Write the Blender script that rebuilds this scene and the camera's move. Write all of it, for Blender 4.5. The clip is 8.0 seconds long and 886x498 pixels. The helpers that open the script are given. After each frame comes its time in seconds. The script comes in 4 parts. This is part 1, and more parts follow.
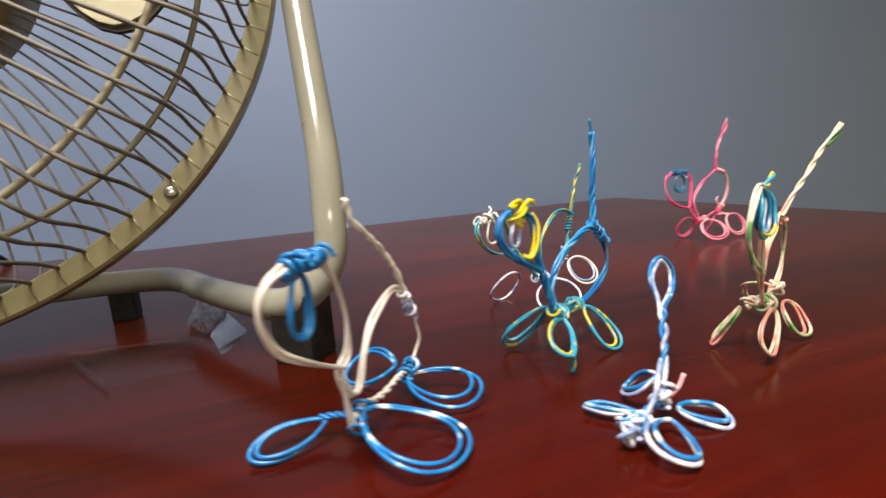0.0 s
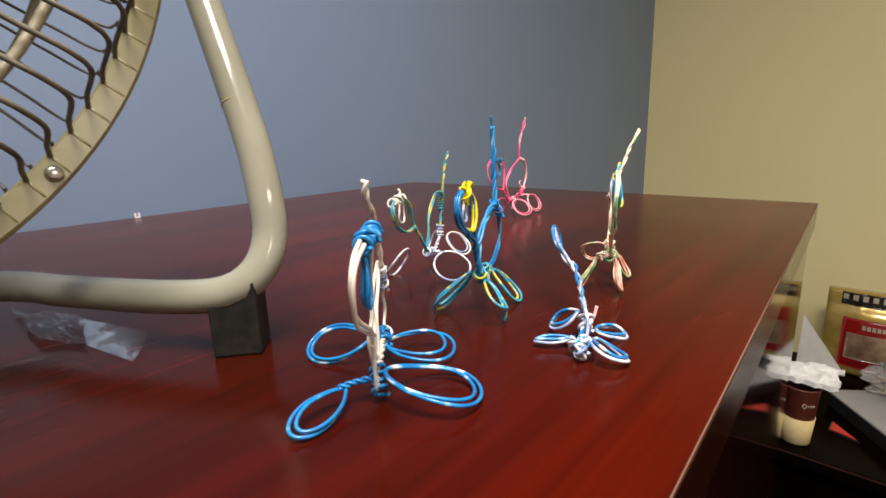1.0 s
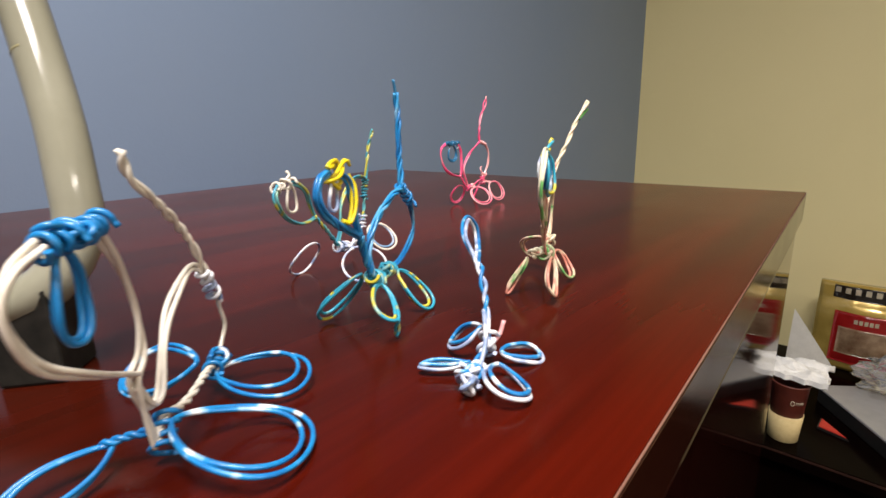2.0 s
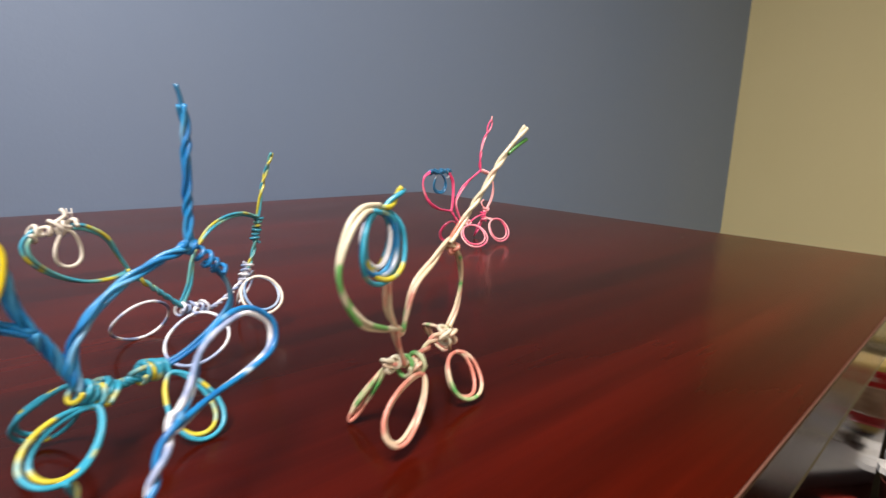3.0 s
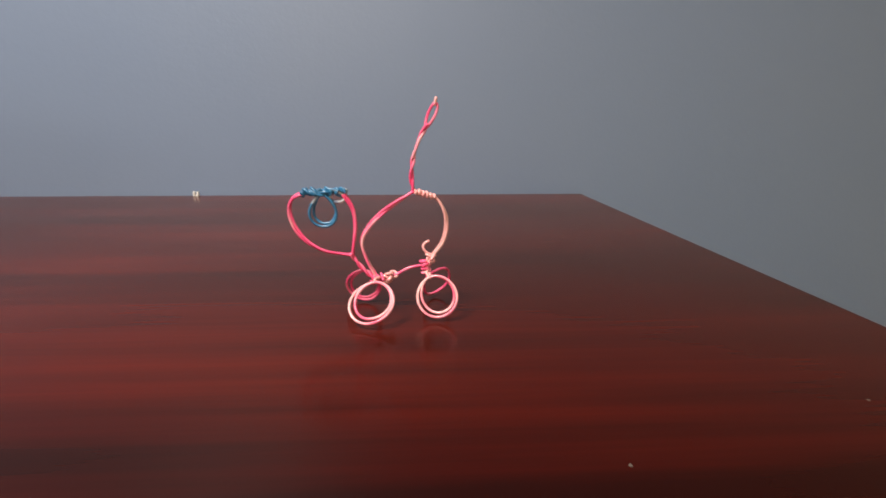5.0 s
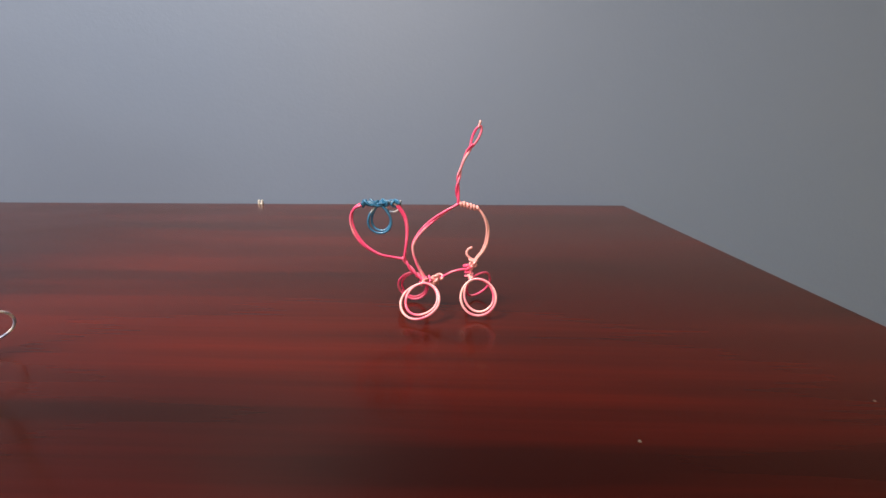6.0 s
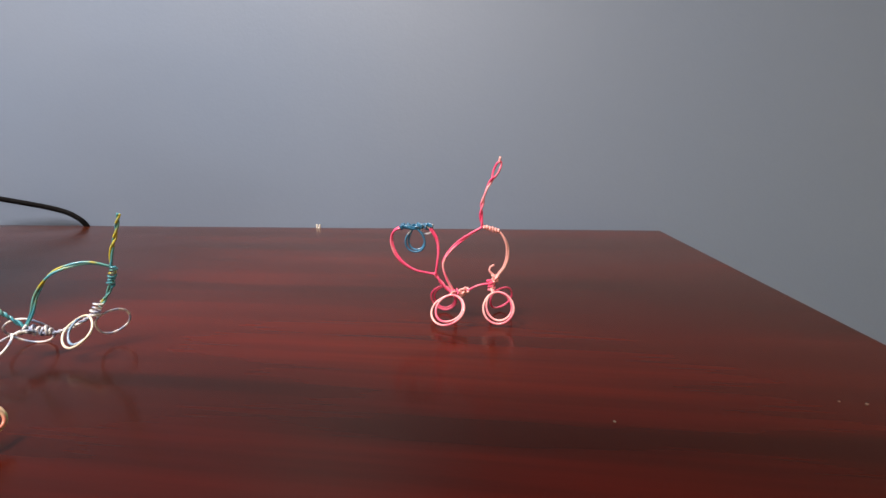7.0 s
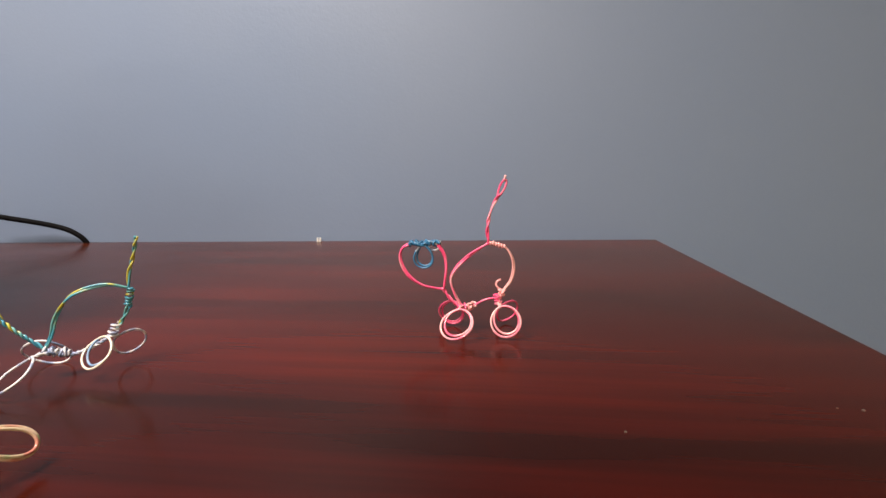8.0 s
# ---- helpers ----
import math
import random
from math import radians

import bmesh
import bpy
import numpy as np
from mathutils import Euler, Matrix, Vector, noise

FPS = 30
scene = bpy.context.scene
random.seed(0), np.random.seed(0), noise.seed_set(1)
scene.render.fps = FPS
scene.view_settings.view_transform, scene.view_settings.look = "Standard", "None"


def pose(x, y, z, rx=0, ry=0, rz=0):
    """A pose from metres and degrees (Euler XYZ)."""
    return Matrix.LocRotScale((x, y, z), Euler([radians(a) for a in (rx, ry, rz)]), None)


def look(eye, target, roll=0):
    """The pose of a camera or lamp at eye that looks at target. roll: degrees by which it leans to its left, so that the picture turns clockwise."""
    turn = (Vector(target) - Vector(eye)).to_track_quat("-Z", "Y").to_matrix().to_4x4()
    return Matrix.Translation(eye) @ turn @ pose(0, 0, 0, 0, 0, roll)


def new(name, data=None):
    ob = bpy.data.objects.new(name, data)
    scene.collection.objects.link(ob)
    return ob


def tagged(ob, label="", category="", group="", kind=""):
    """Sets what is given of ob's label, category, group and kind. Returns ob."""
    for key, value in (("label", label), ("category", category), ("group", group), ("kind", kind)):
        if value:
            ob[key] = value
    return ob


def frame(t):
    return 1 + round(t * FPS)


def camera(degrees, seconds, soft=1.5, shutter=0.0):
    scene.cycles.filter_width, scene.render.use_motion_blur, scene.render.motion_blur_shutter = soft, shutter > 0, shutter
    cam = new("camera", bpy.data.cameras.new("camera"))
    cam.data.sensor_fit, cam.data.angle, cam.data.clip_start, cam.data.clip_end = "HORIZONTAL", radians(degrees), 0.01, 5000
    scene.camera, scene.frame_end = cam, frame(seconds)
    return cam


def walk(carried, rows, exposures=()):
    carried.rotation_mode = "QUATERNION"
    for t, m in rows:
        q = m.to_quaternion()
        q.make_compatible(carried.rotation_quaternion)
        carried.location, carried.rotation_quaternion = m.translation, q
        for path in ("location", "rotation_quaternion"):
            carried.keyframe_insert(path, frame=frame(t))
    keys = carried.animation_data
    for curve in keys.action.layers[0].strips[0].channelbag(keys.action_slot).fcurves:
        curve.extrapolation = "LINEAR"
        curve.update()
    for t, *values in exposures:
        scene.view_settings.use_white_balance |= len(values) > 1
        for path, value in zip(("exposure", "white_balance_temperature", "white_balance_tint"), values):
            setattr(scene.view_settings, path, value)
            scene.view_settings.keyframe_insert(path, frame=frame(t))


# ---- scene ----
cam = camera(85.2, 8.0, shutter=0.25)
EXPOSURES = [(0, 0.18, 6330, 16), (2.5, 0.2, 6250, 15), (3.5, 0.1, 6480, 20), (5, 0.26, 6900, 16), (6.5, 0.37, 7000, 18), (8, 0.37, 7000, 18)]
PATH = [
    (0, (0.038, 0.631, 0.083), (0.714, 2.48, -0.265), -4.1),
    (0.2, (-0.013, 0.644, 0.088), (0.943, 2.362, -0.282), -2.8),
    (0.5, (-0.051, 0.657, 0.087), (1.132, 2.215, -0.332), -1.6),
    (0.8, (-0.0455, 0.6528, 0.091), (1.314, 2.052, -0.349), -2.2),
    (1, (-0.037, 0.652, 0.088), (1.396, 1.969, -0.369), -1.9),
    (2.3, (0.055, 0.648, 0.078), (1.482, 1.954, -0.429), -1.7),
    (2.5, (0.075, 0.646, 0.081), (1.465, 2.0, -0.404), -1.6),
    (2.7, (0.0979, 0.6464, 0.0832), (1.45, 2.048, -0.372), -1.0),
    (3, (0.147, 0.653, 0.082), (1.353, 2.19, -0.343), 0.7),
    (3.3, (0.195, 0.656, 0.086), (1.232, 2.311, -0.347), 1.2),
    (3.5, (0.223, 0.67, 0.093), (1.126, 2.41, -0.304), -0.2),
    (3.8, (0.2555, 0.6972, 0.095), (1.061, 2.49, -0.276), -2.3),
    (4, (0.274, 0.707, 0.096), (1.076, 2.501, -0.277), -2.2),
    (4.3, (0.3418, 0.7113, 0.0918), (1.053, 2.54, -0.295), -2.3),
    (4.5, (0.388, 0.721, 0.088), (0.967, 2.571, -0.406), 0.9),
    (4.8, (0.4171, 0.7269, 0.0868), (0.675, 2.642, -0.429), 2.0),
    (5, (0.424, 0.721, 0.095), (0.534, 2.649, -0.426), 0.2),
    (5.2, (0.419, 0.714, 0.104), (0.423, 2.647, -0.413), -0.6),
    (6.3, (0.431, 0.677, 0.1), (0.329, 2.627, -0.335), -0.7),
    (6.5, (0.436, 0.663, 0.108), (0.245, 2.622, -0.244), -2.5),
    (6.8, (0.4379, 0.6483, 0.1087), (0.162, 2.598, -0.241), -0.7),
    (7, (0.443, 0.649, 0.106), (0.152, 2.59, -0.274), -0.8),
    (7.5, (0.439, 0.645, 0.109), (0.194, 2.589, -0.292), -1.8),
    (8, (0.435, 0.64, 0.113), (0.17, 2.592, -0.235), -1.5),
]
walk(cam, [(t, look(eye, target, roll)) for t, eye, target, roll in PATH], EXPOSURES)


# ---- world and lights ----
CEIL, FLOOR = 1.26, -1.38
world = bpy.data.worlds.new("world")
scene.world = world
world.use_nodes = True
world.node_tree.nodes["Background"].inputs[0].default_value = (0.75, 0.8, 0.9, 1)
world.node_tree.nodes["Background"].inputs[1].default_value = 0.05


def area_lamp(name, x, y, sx, sy, power, colour):
    data = bpy.data.lights.new(name, "AREA")
    data.shape, data.size, data.size_y, data.energy, data.color = "RECTANGLE", sx, sy, power, colour
    ob = new(name, data)
    ob.matrix_world = pose(x, y, CEIL - 0.03)
    return ob


area_lamp("ceiling_panel_light", -0.22, 0.45, 0.55, 0.58, 36, (1.0, 0.94, 0.85))
area_lamp("ceiling_panel_light", 0.05, -1.8, 1.15, 0.55, 38, (1.0, 0.9, 0.74))


# ---- materials ----
def nodes_of(name, rough=0.5, metal=0.0, colour=(0.5, 0.5, 0.5)):
    mat = bpy.data.materials.new(name)
    mat.use_nodes = True
    tree = mat.node_tree
    bsdf = tree.nodes["Principled BSDF"]
    bsdf.inputs["Base Color"].default_value = (*colour, 1)
    bsdf.inputs["Roughness"].default_value = rough
    bsdf.inputs["Metallic"].default_value = metal
    return mat, tree, bsdf


def add(tree, kind, **props):
    node = tree.nodes.new(kind)
    for key, value in props.items():
        node.inputs[key.replace("_", " ")].default_value = value
    return node


def coords(tree, scale=(1, 1, 1), which="Object", shift=(0, 0, 0)):
    tc = tree.nodes.new("ShaderNodeTexCoord")
    mp = tree.nodes.new("ShaderNodeMapping")
    mp.inputs["Scale"].default_value = scale
    mp.inputs["Location"].default_value = shift
    tree.links.new(tc.outputs[which], mp.inputs["Vector"])
    return mp.outputs["Vector"]


def ramp(tree, value, stops, mode="LINEAR"):
    node = tree.nodes.new("ShaderNodeValToRGB")
    cr = node.color_ramp
    cr.interpolation = mode
    while len(cr.elements) < len(stops):
        cr.elements.new(0.5)
    for el, (pos, col) in zip(cr.elements, stops):
        el.position, el.color = pos, (*col, 1)
    tree.links.new(value, node.inputs["Fac"])
    return node.outputs["Color"]


def noise_out(tree, vector, scale, detail=4.0, rough=0.55):
    node = add(tree, "ShaderNodeTexNoise", Scale=scale, Detail=detail, Roughness=rough)
    tree.links.new(vector, node.inputs["Vector"])
    return node.outputs["Fac"]


def bump(tree, bsdf, height, strength, distance):
    node = add(tree, "ShaderNodeBump", Strength=strength, Distance=distance)
    tree.links.new(height, node.inputs["Height"])
    tree.links.new(node.outputs["Normal"], bsdf.inputs["Normal"])


def mix(tree, fac, a, b, mode="MIX"):
    node = tree.nodes.new("ShaderNodeMix")
    node.data_type, node.blend_type = "RGBA", mode
    if isinstance(fac, float):
        node.inputs["Factor"].default_value = fac
    else:
        tree.links.new(fac, node.inputs["Factor"])
    tree.links.new(a, node.inputs["A"])
    tree.links.new(b, node.inputs["B"])
    return node.outputs["Result"]


def paint(name, dark, light, rough=0.6, grain=240.0, depth=0.0006):
    """Rolled wall paint: slow tone drift and a fine orange-peel relief."""
    mat, tree, bsdf = nodes_of(name, rough)
    v = coords(tree)
    drift = noise_out(tree, v, 1.4, 3)
    tree.links.new(ramp(tree, drift, [(0.3, dark), (0.7, light)]), bsdf.inputs["Base Color"])
    bump(tree, bsdf, noise_out(tree, v, grain, 2), 0.25, depth)
    return mat


def wood(name, dark, mid, light, rough_lo, rough_hi, gloss=0.3, grain=(1.0, 26, 26)):
    """Dark red laminate with long streaks along x and a worn satin finish."""
    mat, tree, bsdf = nodes_of(name, rough_lo)
    v = coords(tree, grain)
    streak = noise_out(tree, v, 2.6, 5, 0.6)
    fine = noise_out(tree, coords(tree, (4, 160, 160)), 2.5, 3)
    # shifted so its dark zone paints in shade at the top's near right
    broad = noise_out(tree, coords(tree, (0.8, 5, 5), shift=(12.59, 5.16, 0)), 2.0, 3)
    both = tree.nodes.new("ShaderNodeMath")
    both.operation = "MULTIPLY_ADD"
    both.inputs[1].default_value = 0.64
    tree.links.new(broad, both.inputs[0])
    half = tree.nodes.new("ShaderNodeMath")
    half.operation = "MULTIPLY"
    half.inputs[1].default_value = 0.37
    tree.links.new(streak, half.inputs[0])
    tree.links.new(half.outputs[0], both.inputs[2])
    base = ramp(tree, both.outputs[0], [(0.355, dark), (0.505, mid), (0.655, light)])
    pores = ramp(tree, fine, [(0.2, (0.75, 0.73, 0.73)), (0.75, (1, 1, 1))])
    tree.links.new(mix(tree, 0.5, base, pores, "MULTIPLY"), bsdf.inputs["Base Color"])
    smear = noise_out(tree, coords(tree, (3, 5, 5)), 3.0, 6, 0.6)
    mr = add(tree, "ShaderNodeMapRange", From_Min=0.3, From_Max=0.7, To_Min=rough_lo, To_Max=rough_hi)
    tree.links.new(smear, mr.inputs["Value"])
    tree.links.new(mr.outputs["Result"], bsdf.inputs["Roughness"])
    bsdf.inputs["Specular IOR Level"].default_value = gloss
    return mat


def wire_mat(name, stops, per_metre=90.0, rough=0.38):
    """Plastic wire insulation whose colour changes in bands along its length (u of the UV map)."""
    mat, tree, bsdf = nodes_of(name, rough)
    v = coords(tree, (per_metre, 5.0, 1.0), "UV")
    band = noise_out(tree, v, 1.0, 1.5)
    col = ramp(tree, band, stops)
    dirt = noise_out(tree, coords(tree), 420.0, 3)
    grime = ramp(tree, dirt, [(0.3, (0.8, 0.78, 0.74)), (0.6, (1, 1, 1))])
    tree.links.new(mix(tree, 0.6, col, grime, "MULTIPLY"), bsdf.inputs["Base Color"])
    bsdf.inputs["Coat Weight"].default_value = 0.3
    bsdf.inputs["Coat Roughness"].default_value = 0.12
    bump(tree, bsdf, dirt, 0.12, 0.0003)
    return mat


def speckled(name, a, b, scale, rough=0.5, metal=0.0, depth=0.0003, strength=0.2):
    mat, tree, bsdf = nodes_of(name, rough, metal)
    n = noise_out(tree, coords(tree), scale, 5, 0.6)
    tree.links.new(ramp(tree, n, [(0.3, a), (0.68, b)]), bsdf.inputs["Base Color"])
    bump(tree, bsdf, n, strength, depth)
    return mat


def clear_film(name, cloud, rough=0.12, relief=0.5, ior=1.2):
    """Thin clear plastic: light passes, with a gloss that grows at a slant and a little cloudiness."""
    mat, tree, bsdf = nodes_of(name, 0.6, 0.0, (0.75, 0.76, 0.8))
    clear = tree.nodes.new("ShaderNodeBsdfTransparent")
    gloss = add(tree, "ShaderNodeBsdfGlossy", Roughness=rough)
    fresnel = add(tree, "ShaderNodeFresnel", IOR=ior)
    veil = add(tree, "ShaderNodeMixShader", Fac=cloud)
    both = tree.nodes.new("ShaderNodeMixShader")
    bend = add(tree, "ShaderNodeBump", Strength=relief, Distance=0.002)
    tree.links.new(noise_out(tree, coords(tree), 90.0, 3), bend.inputs["Height"])
    for node in (gloss, bsdf):
        tree.links.new(bend.outputs["Normal"], node.inputs["Normal"])
    tree.links.new(clear.outputs[0], veil.inputs[1])
    tree.links.new(bsdf.outputs[0], veil.inputs[2])
    tree.links.new(fresnel.outputs[0], both.inputs["Fac"])
    tree.links.new(veil.outputs[0], both.inputs[1])
    tree.links.new(gloss.outputs[0], both.inputs[2])
    tree.links.new(both.outputs[0], tree.nodes["Material Output"].inputs["Surface"])
    return mat


BLUE, WHITE, CREAM = (0.009, 0.225, 0.53), (0.78, 0.79, 0.82), (0.74, 0.68, 0.58)
TEAL, YELLOW, DEEP = (0.03, 0.33, 0.48), (0.6, 0.52, 0.04), (0.006, 0.15, 0.42)
M_WALL_BLUE = paint("blue_grey_wall_paint", (0.164, 0.226, 0.338), (0.186, 0.238, 0.332), 0.42)
M_WALL_TAN = paint("tan_wall_paint", (0.76, 0.66, 0.34), (0.8, 0.7, 0.375))
M_WALL_PLAIN = paint("plain_wall_paint", (0.55, 0.52, 0.45), (0.6, 0.57, 0.5))
M_CEILING = speckled("ceiling_tile_white", (0.62, 0.61, 0.58), (0.74, 0.73, 0.7), 60, 0.9)
M_CARPET = speckled("dark_carpet", (0.02, 0.019, 0.018), (0.06, 0.055, 0.05), 300, 0.95, 0, 0.004, 0.6)
M_WOOD = wood("cherry_laminate_top", (0.012, 0.0009, 0.0003), (0.035, 0.002, 0.0005), (0.076, 0.0044, 0.001), 0.15, 0.22, 0.11)
M_WOOD.node_tree.nodes["Principled BSDF"].inputs["Sheen Weight"].default_value = 0.17
M_WOOD.node_tree.nodes["Principled BSDF"].inputs["Sheen Tint"].default_value = (0.95, 0.36, 0.17, 1)
M_WOOD.node_tree.nodes["Principled BSDF"].inputs["Sheen Roughness"].default_value = 0.4
M_WOOD_EDGE = wood("cherry_edge_band", (0.012, 0.0035, 0.002), (0.02, 0.005, 0.003), (0.032, 0.008, 0.004), 0.12, 0.2, 0.5)
M_WOOD_WORN = wood("worn_pale_edge", (0.06, 0.018, 0.012), (0.14, 0.06, 0.042), (0.24, 0.12, 0.085), 0.35, 0.5)
M_DESK_EDGE = wood("dim_desk_edge", (0.02, 0.008, 0.006), (0.035, 0.014, 0.01), (0.06, 0.026, 0.018), 0.3, 0.4)
M_WOOD_DOOR = wood("cherry_door_gloss", (0.012, 0.003, 0.002), (0.015, 0.003, 0.002), (0.02, 0.004, 0.003), 0.04, 0.07, 0.3)
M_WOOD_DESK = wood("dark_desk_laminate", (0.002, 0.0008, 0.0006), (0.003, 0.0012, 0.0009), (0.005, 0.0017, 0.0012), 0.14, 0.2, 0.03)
M_W_BLUE = wire_mat("blue_white_wire", [(0.0, (0.006, 0.12, 0.37)), (0.38, DEEP), (0.56, BLUE), (0.62, (0.35, 0.55, 0.75)), (0.66, WHITE)], 105)
M_W_BLUE_PLAIN = wire_mat("plain_blue_wire", [(0.0, DEEP), (1.0, BLUE)], 60)
M_W_BLUE_SOFT = wire_mat("light_blue_wire", [(0.0, (0.006, 0.115, 0.35)), (0.36, DEEP), (0.5, BLUE), (0.6, (0.06, 0.34, 0.62)), (0.72, (0.48, 0.64, 0.78))], 45)
M_W_WHITE = wire_mat("cream_white_wire", [(0.0, CREAM), (0.6, CREAM), (1.0, WHITE)], 60)
M_W_COOL = wire_mat("white_violet_wire", [(0.0, WHITE), (0.46, WHITE), (0.54, (0.36, 0.42, 0.6)), (0.64, (0.2, 0.28, 0.46))], 120)
M_W_TEAL = wire_mat("teal_yellow_wire", [(0.0, TEAL), (0.56, TEAL), (0.6, YELLOW), (0.66, YELLOW), (0.69, TEAL)], 75)
M_W_TEAL_DULL = wire_mat("dull_teal_wire", [(0.0, (0.02, 0.23, 0.42)), (0.4, (0.04, 0.31, 0.44)), (0.53, (0.12, 0.38, 0.36)), (0.59, (0.5, 0.46, 0.05)), (0.63, (0.52, 0.45, 0.04)), (0.67, (0.04, 0.28, 0.4))], 75)
M_W_YELLOW = wire_mat("yellow_wire", [(0.0, (0.72, 0.55, 0.0)), (1.0, (0.85, 0.7, 0.01))], 60)
M_W_TAN = wire_mat("tan_wire", [(0.0, (0.66, 0.12, 0.09)), (0.42, (0.66, 0.27, 0.2)), (0.47, (0.74, 0.56, 0.4)),
                                (0.6, (0.72, 0.6, 0.4)), (0.66, (0.08, 0.42, 0.1)), (0.72, (0.68, 0.54, 0.36))], 70)
M_W_CREAMGREEN = wire_mat("cream_tail_wire", [(0.0, (0.72, 0.66, 0.5)), (0.58, (0.74, 0.68, 0.5)), (0.63, (0.16, 0.46, 0.13)), (1.0, (0.1, 0.4, 0.1))], 60)
M_W_GREEN = wire_mat("green_cream_wire", [(0.0, (0.05, 0.24, 0.04)), (0.5, (0.08, 0.3, 0.06)), (0.62, (0.5, 0.52, 0.3))], 70)
M_W_CREAMTAIL = wire_mat("cream_orange_wire", [(0.0, (0.6, 0.13, 0.07)), (0.34, (0.64, 0.2, 0.12)), (0.39, (0.7, 0.6, 0.42)), (0.56, (0.72, 0.64, 0.45)), (0.61, (0.28, 0.42, 0.12)), (0.7, (0.2, 0.36, 0.08))], 48)
M_W_PINK = wire_mat("pink_wire", [(0.0, (0.95, 0.06, 0.2)), (0.46, (0.95, 0.09, 0.25)), (0.58, (0.95, 0.2, 0.34)), (0.7, (0.92, 0.48, 0.52))], 62)
M_W_PINK_LEG = wire_mat("light_pink_wire", [(0.0, (0.95, 0.08, 0.2)), (0.44, (0.95, 0.13, 0.26)), (0.54, (0.94, 0.32, 0.4)), (0.68, (0.92, 0.52, 0.53))], 40)
M_W_PALE = wire_mat("pale_pink_wire", [(0.0, (0.9, 0.26, 0.32)), (0.5, (0.88, 0.42, 0.42)), (1.0, (0.86, 0.58, 0.53))], 60)
M_W_STEEL = wire_mat("steel_blue_wire", [(0.0, (0.01, 0.1, 0.24)), (0.58, (0.02, 0.17, 0.34)), (0.68, (0.5, 0.55, 0.62))], 80)
M_W_STEEL_PALE = wire_mat("grey_blue_wire", [(0.0, (0.05, 0.2, 0.42)), (0.45, (0.1, 0.26, 0.48)), (0.62, (0.4, 0.48, 0.62))], 60)
M_FAN = speckled("cream_fan_enamel", (0.225, 0.2, 0.095), (0.3, 0.268, 0.135), 35, 0.3)
M_TUBE = speckled("cream_tube_enamel", (0.23, 0.22, 0.16), (0.275, 0.265, 0.2), 25, 0.13, 0, 0.0003, 0.05)
M_GRILLE = speckled("dusty_grille_wire", (0.06, 0.052, 0.04), (0.19, 0.17, 0.12), 90, 0.55)
M_GRILLE_FAR = speckled("thin_grille_wire", (0.12, 0.11, 0.1), (0.26, 0.245, 0.22), 90, 0.4)
M_RING = speckled("dusty_grille_ring", (0.22, 0.2, 0.13), (0.34, 0.31, 0.2), 60, 0.4)
M_BLADE = speckled("cream_fan_blade", (0.58, 0.52, 0.3), (0.68, 0.62, 0.38), 30, 0.45)
M_GRIME = speckled("dark_blade_grime", (0.02, 0.018, 0.015), (0.08, 0.07, 0.05), 200, 0.8)
M_RUBBER = speckled("black_rubber", (0.008, 0.008, 0.007), (0.024, 0.022, 0.018), 150, 0.55)
M_SCREW = speckled("zinc_screw", (0.5, 0.48, 0.42), (0.7, 0.68, 0.6), 300, 0.25, 0.9)
M_CABLE = speckled("black_cable", (0.002, 0.002, 0.0025), (0.006, 0.006, 0.007), 200, 0.6)
M_CABLE.node_tree.nodes["Principled BSDF"].inputs["Specular IOR Level"].default_value = 0.05
M_RUBBER.node_tree.nodes["Principled BSDF"].inputs["Specular IOR Level"].default_value = 0.25
M_FILM = clear_film("clear_plastic_film", 0.03, 0.15, 0.15, 1.09)
M_FILM_FLAT = clear_film("thin_clear_film", 0.001, 0.16, 0.01, 1.03)
M_BAG_FILM = clear_film("clear_plastic_bag", 0.2, 0.12, 0.8)
M_PAPER = speckled("white_paper", (0.78, 0.77, 0.74), (0.86, 0.85, 0.82), 70, 0.85)
M_CUP = speckled("brown_paper_cup", (0.1, 0.02, 0.013), (0.14, 0.03, 0.018), 60, 0.4)
M_SLEEVE = speckled("pale_card_sleeve", (0.68, 0.52, 0.24), (0.76, 0.6, 0.3), 120, 0.8)
M_GOLD = speckled("gold_foil_pouch", (0.4, 0.27, 0.05), (0.55, 0.38, 0.09), 18, 0.25, 0.3, 0.004, 0.4)
M_RED_PRINT = speckled("red_printed_film", (0.42, 0.014, 0.014), (0.52, 0.022, 0.02), 22, 0.08, 0, 0.004, 0.55)
M_DARK_PRINT = speckled("dark_printed_film", (0.015, 0.012, 0.01), (0.04, 0.03, 0.02), 16, 0.14, 0, 0.003, 0.4)
M_FOOD = speckled("dried_food_window", (0.24, 0.12, 0.06), (0.6, 0.42, 0.26), 28, 0.15, 0, 0.004, 0.5)
for glossy in (M_GOLD, M_RED_PRINT, M_DARK_PRINT, M_FOOD):
    glossy.node_tree.nodes["Principled BSDF"].inputs["Coat Weight"].default_value = 1.0
    glossy.node_tree.nodes["Principled BSDF"].inputs["Coat Roughness"].default_value = 0.07
M_PALE_PRINT = speckled("pale_print", (0.6, 0.5, 0.35), (0.7, 0.62, 0.45), 50, 0.4)
M_DUST = speckled("pale_dust", (0.07, 0.05, 0.04), (0.1, 0.075, 0.06), 500, 0.9)
M_GREY_LID = speckled("grey_metal_lid", (0.4, 0.4, 0.41), (0.46, 0.46, 0.47), 40, 0.35, 0.3)
M_BLACK = speckled("black_plastic", (0.01, 0.01, 0.01), (0.02, 0.02, 0.02), 90, 0.4)
M_RED_CARD = speckled("red_card", (0.5, 0.03, 0.02), (0.58, 0.05, 0.03), 60, 0.5)
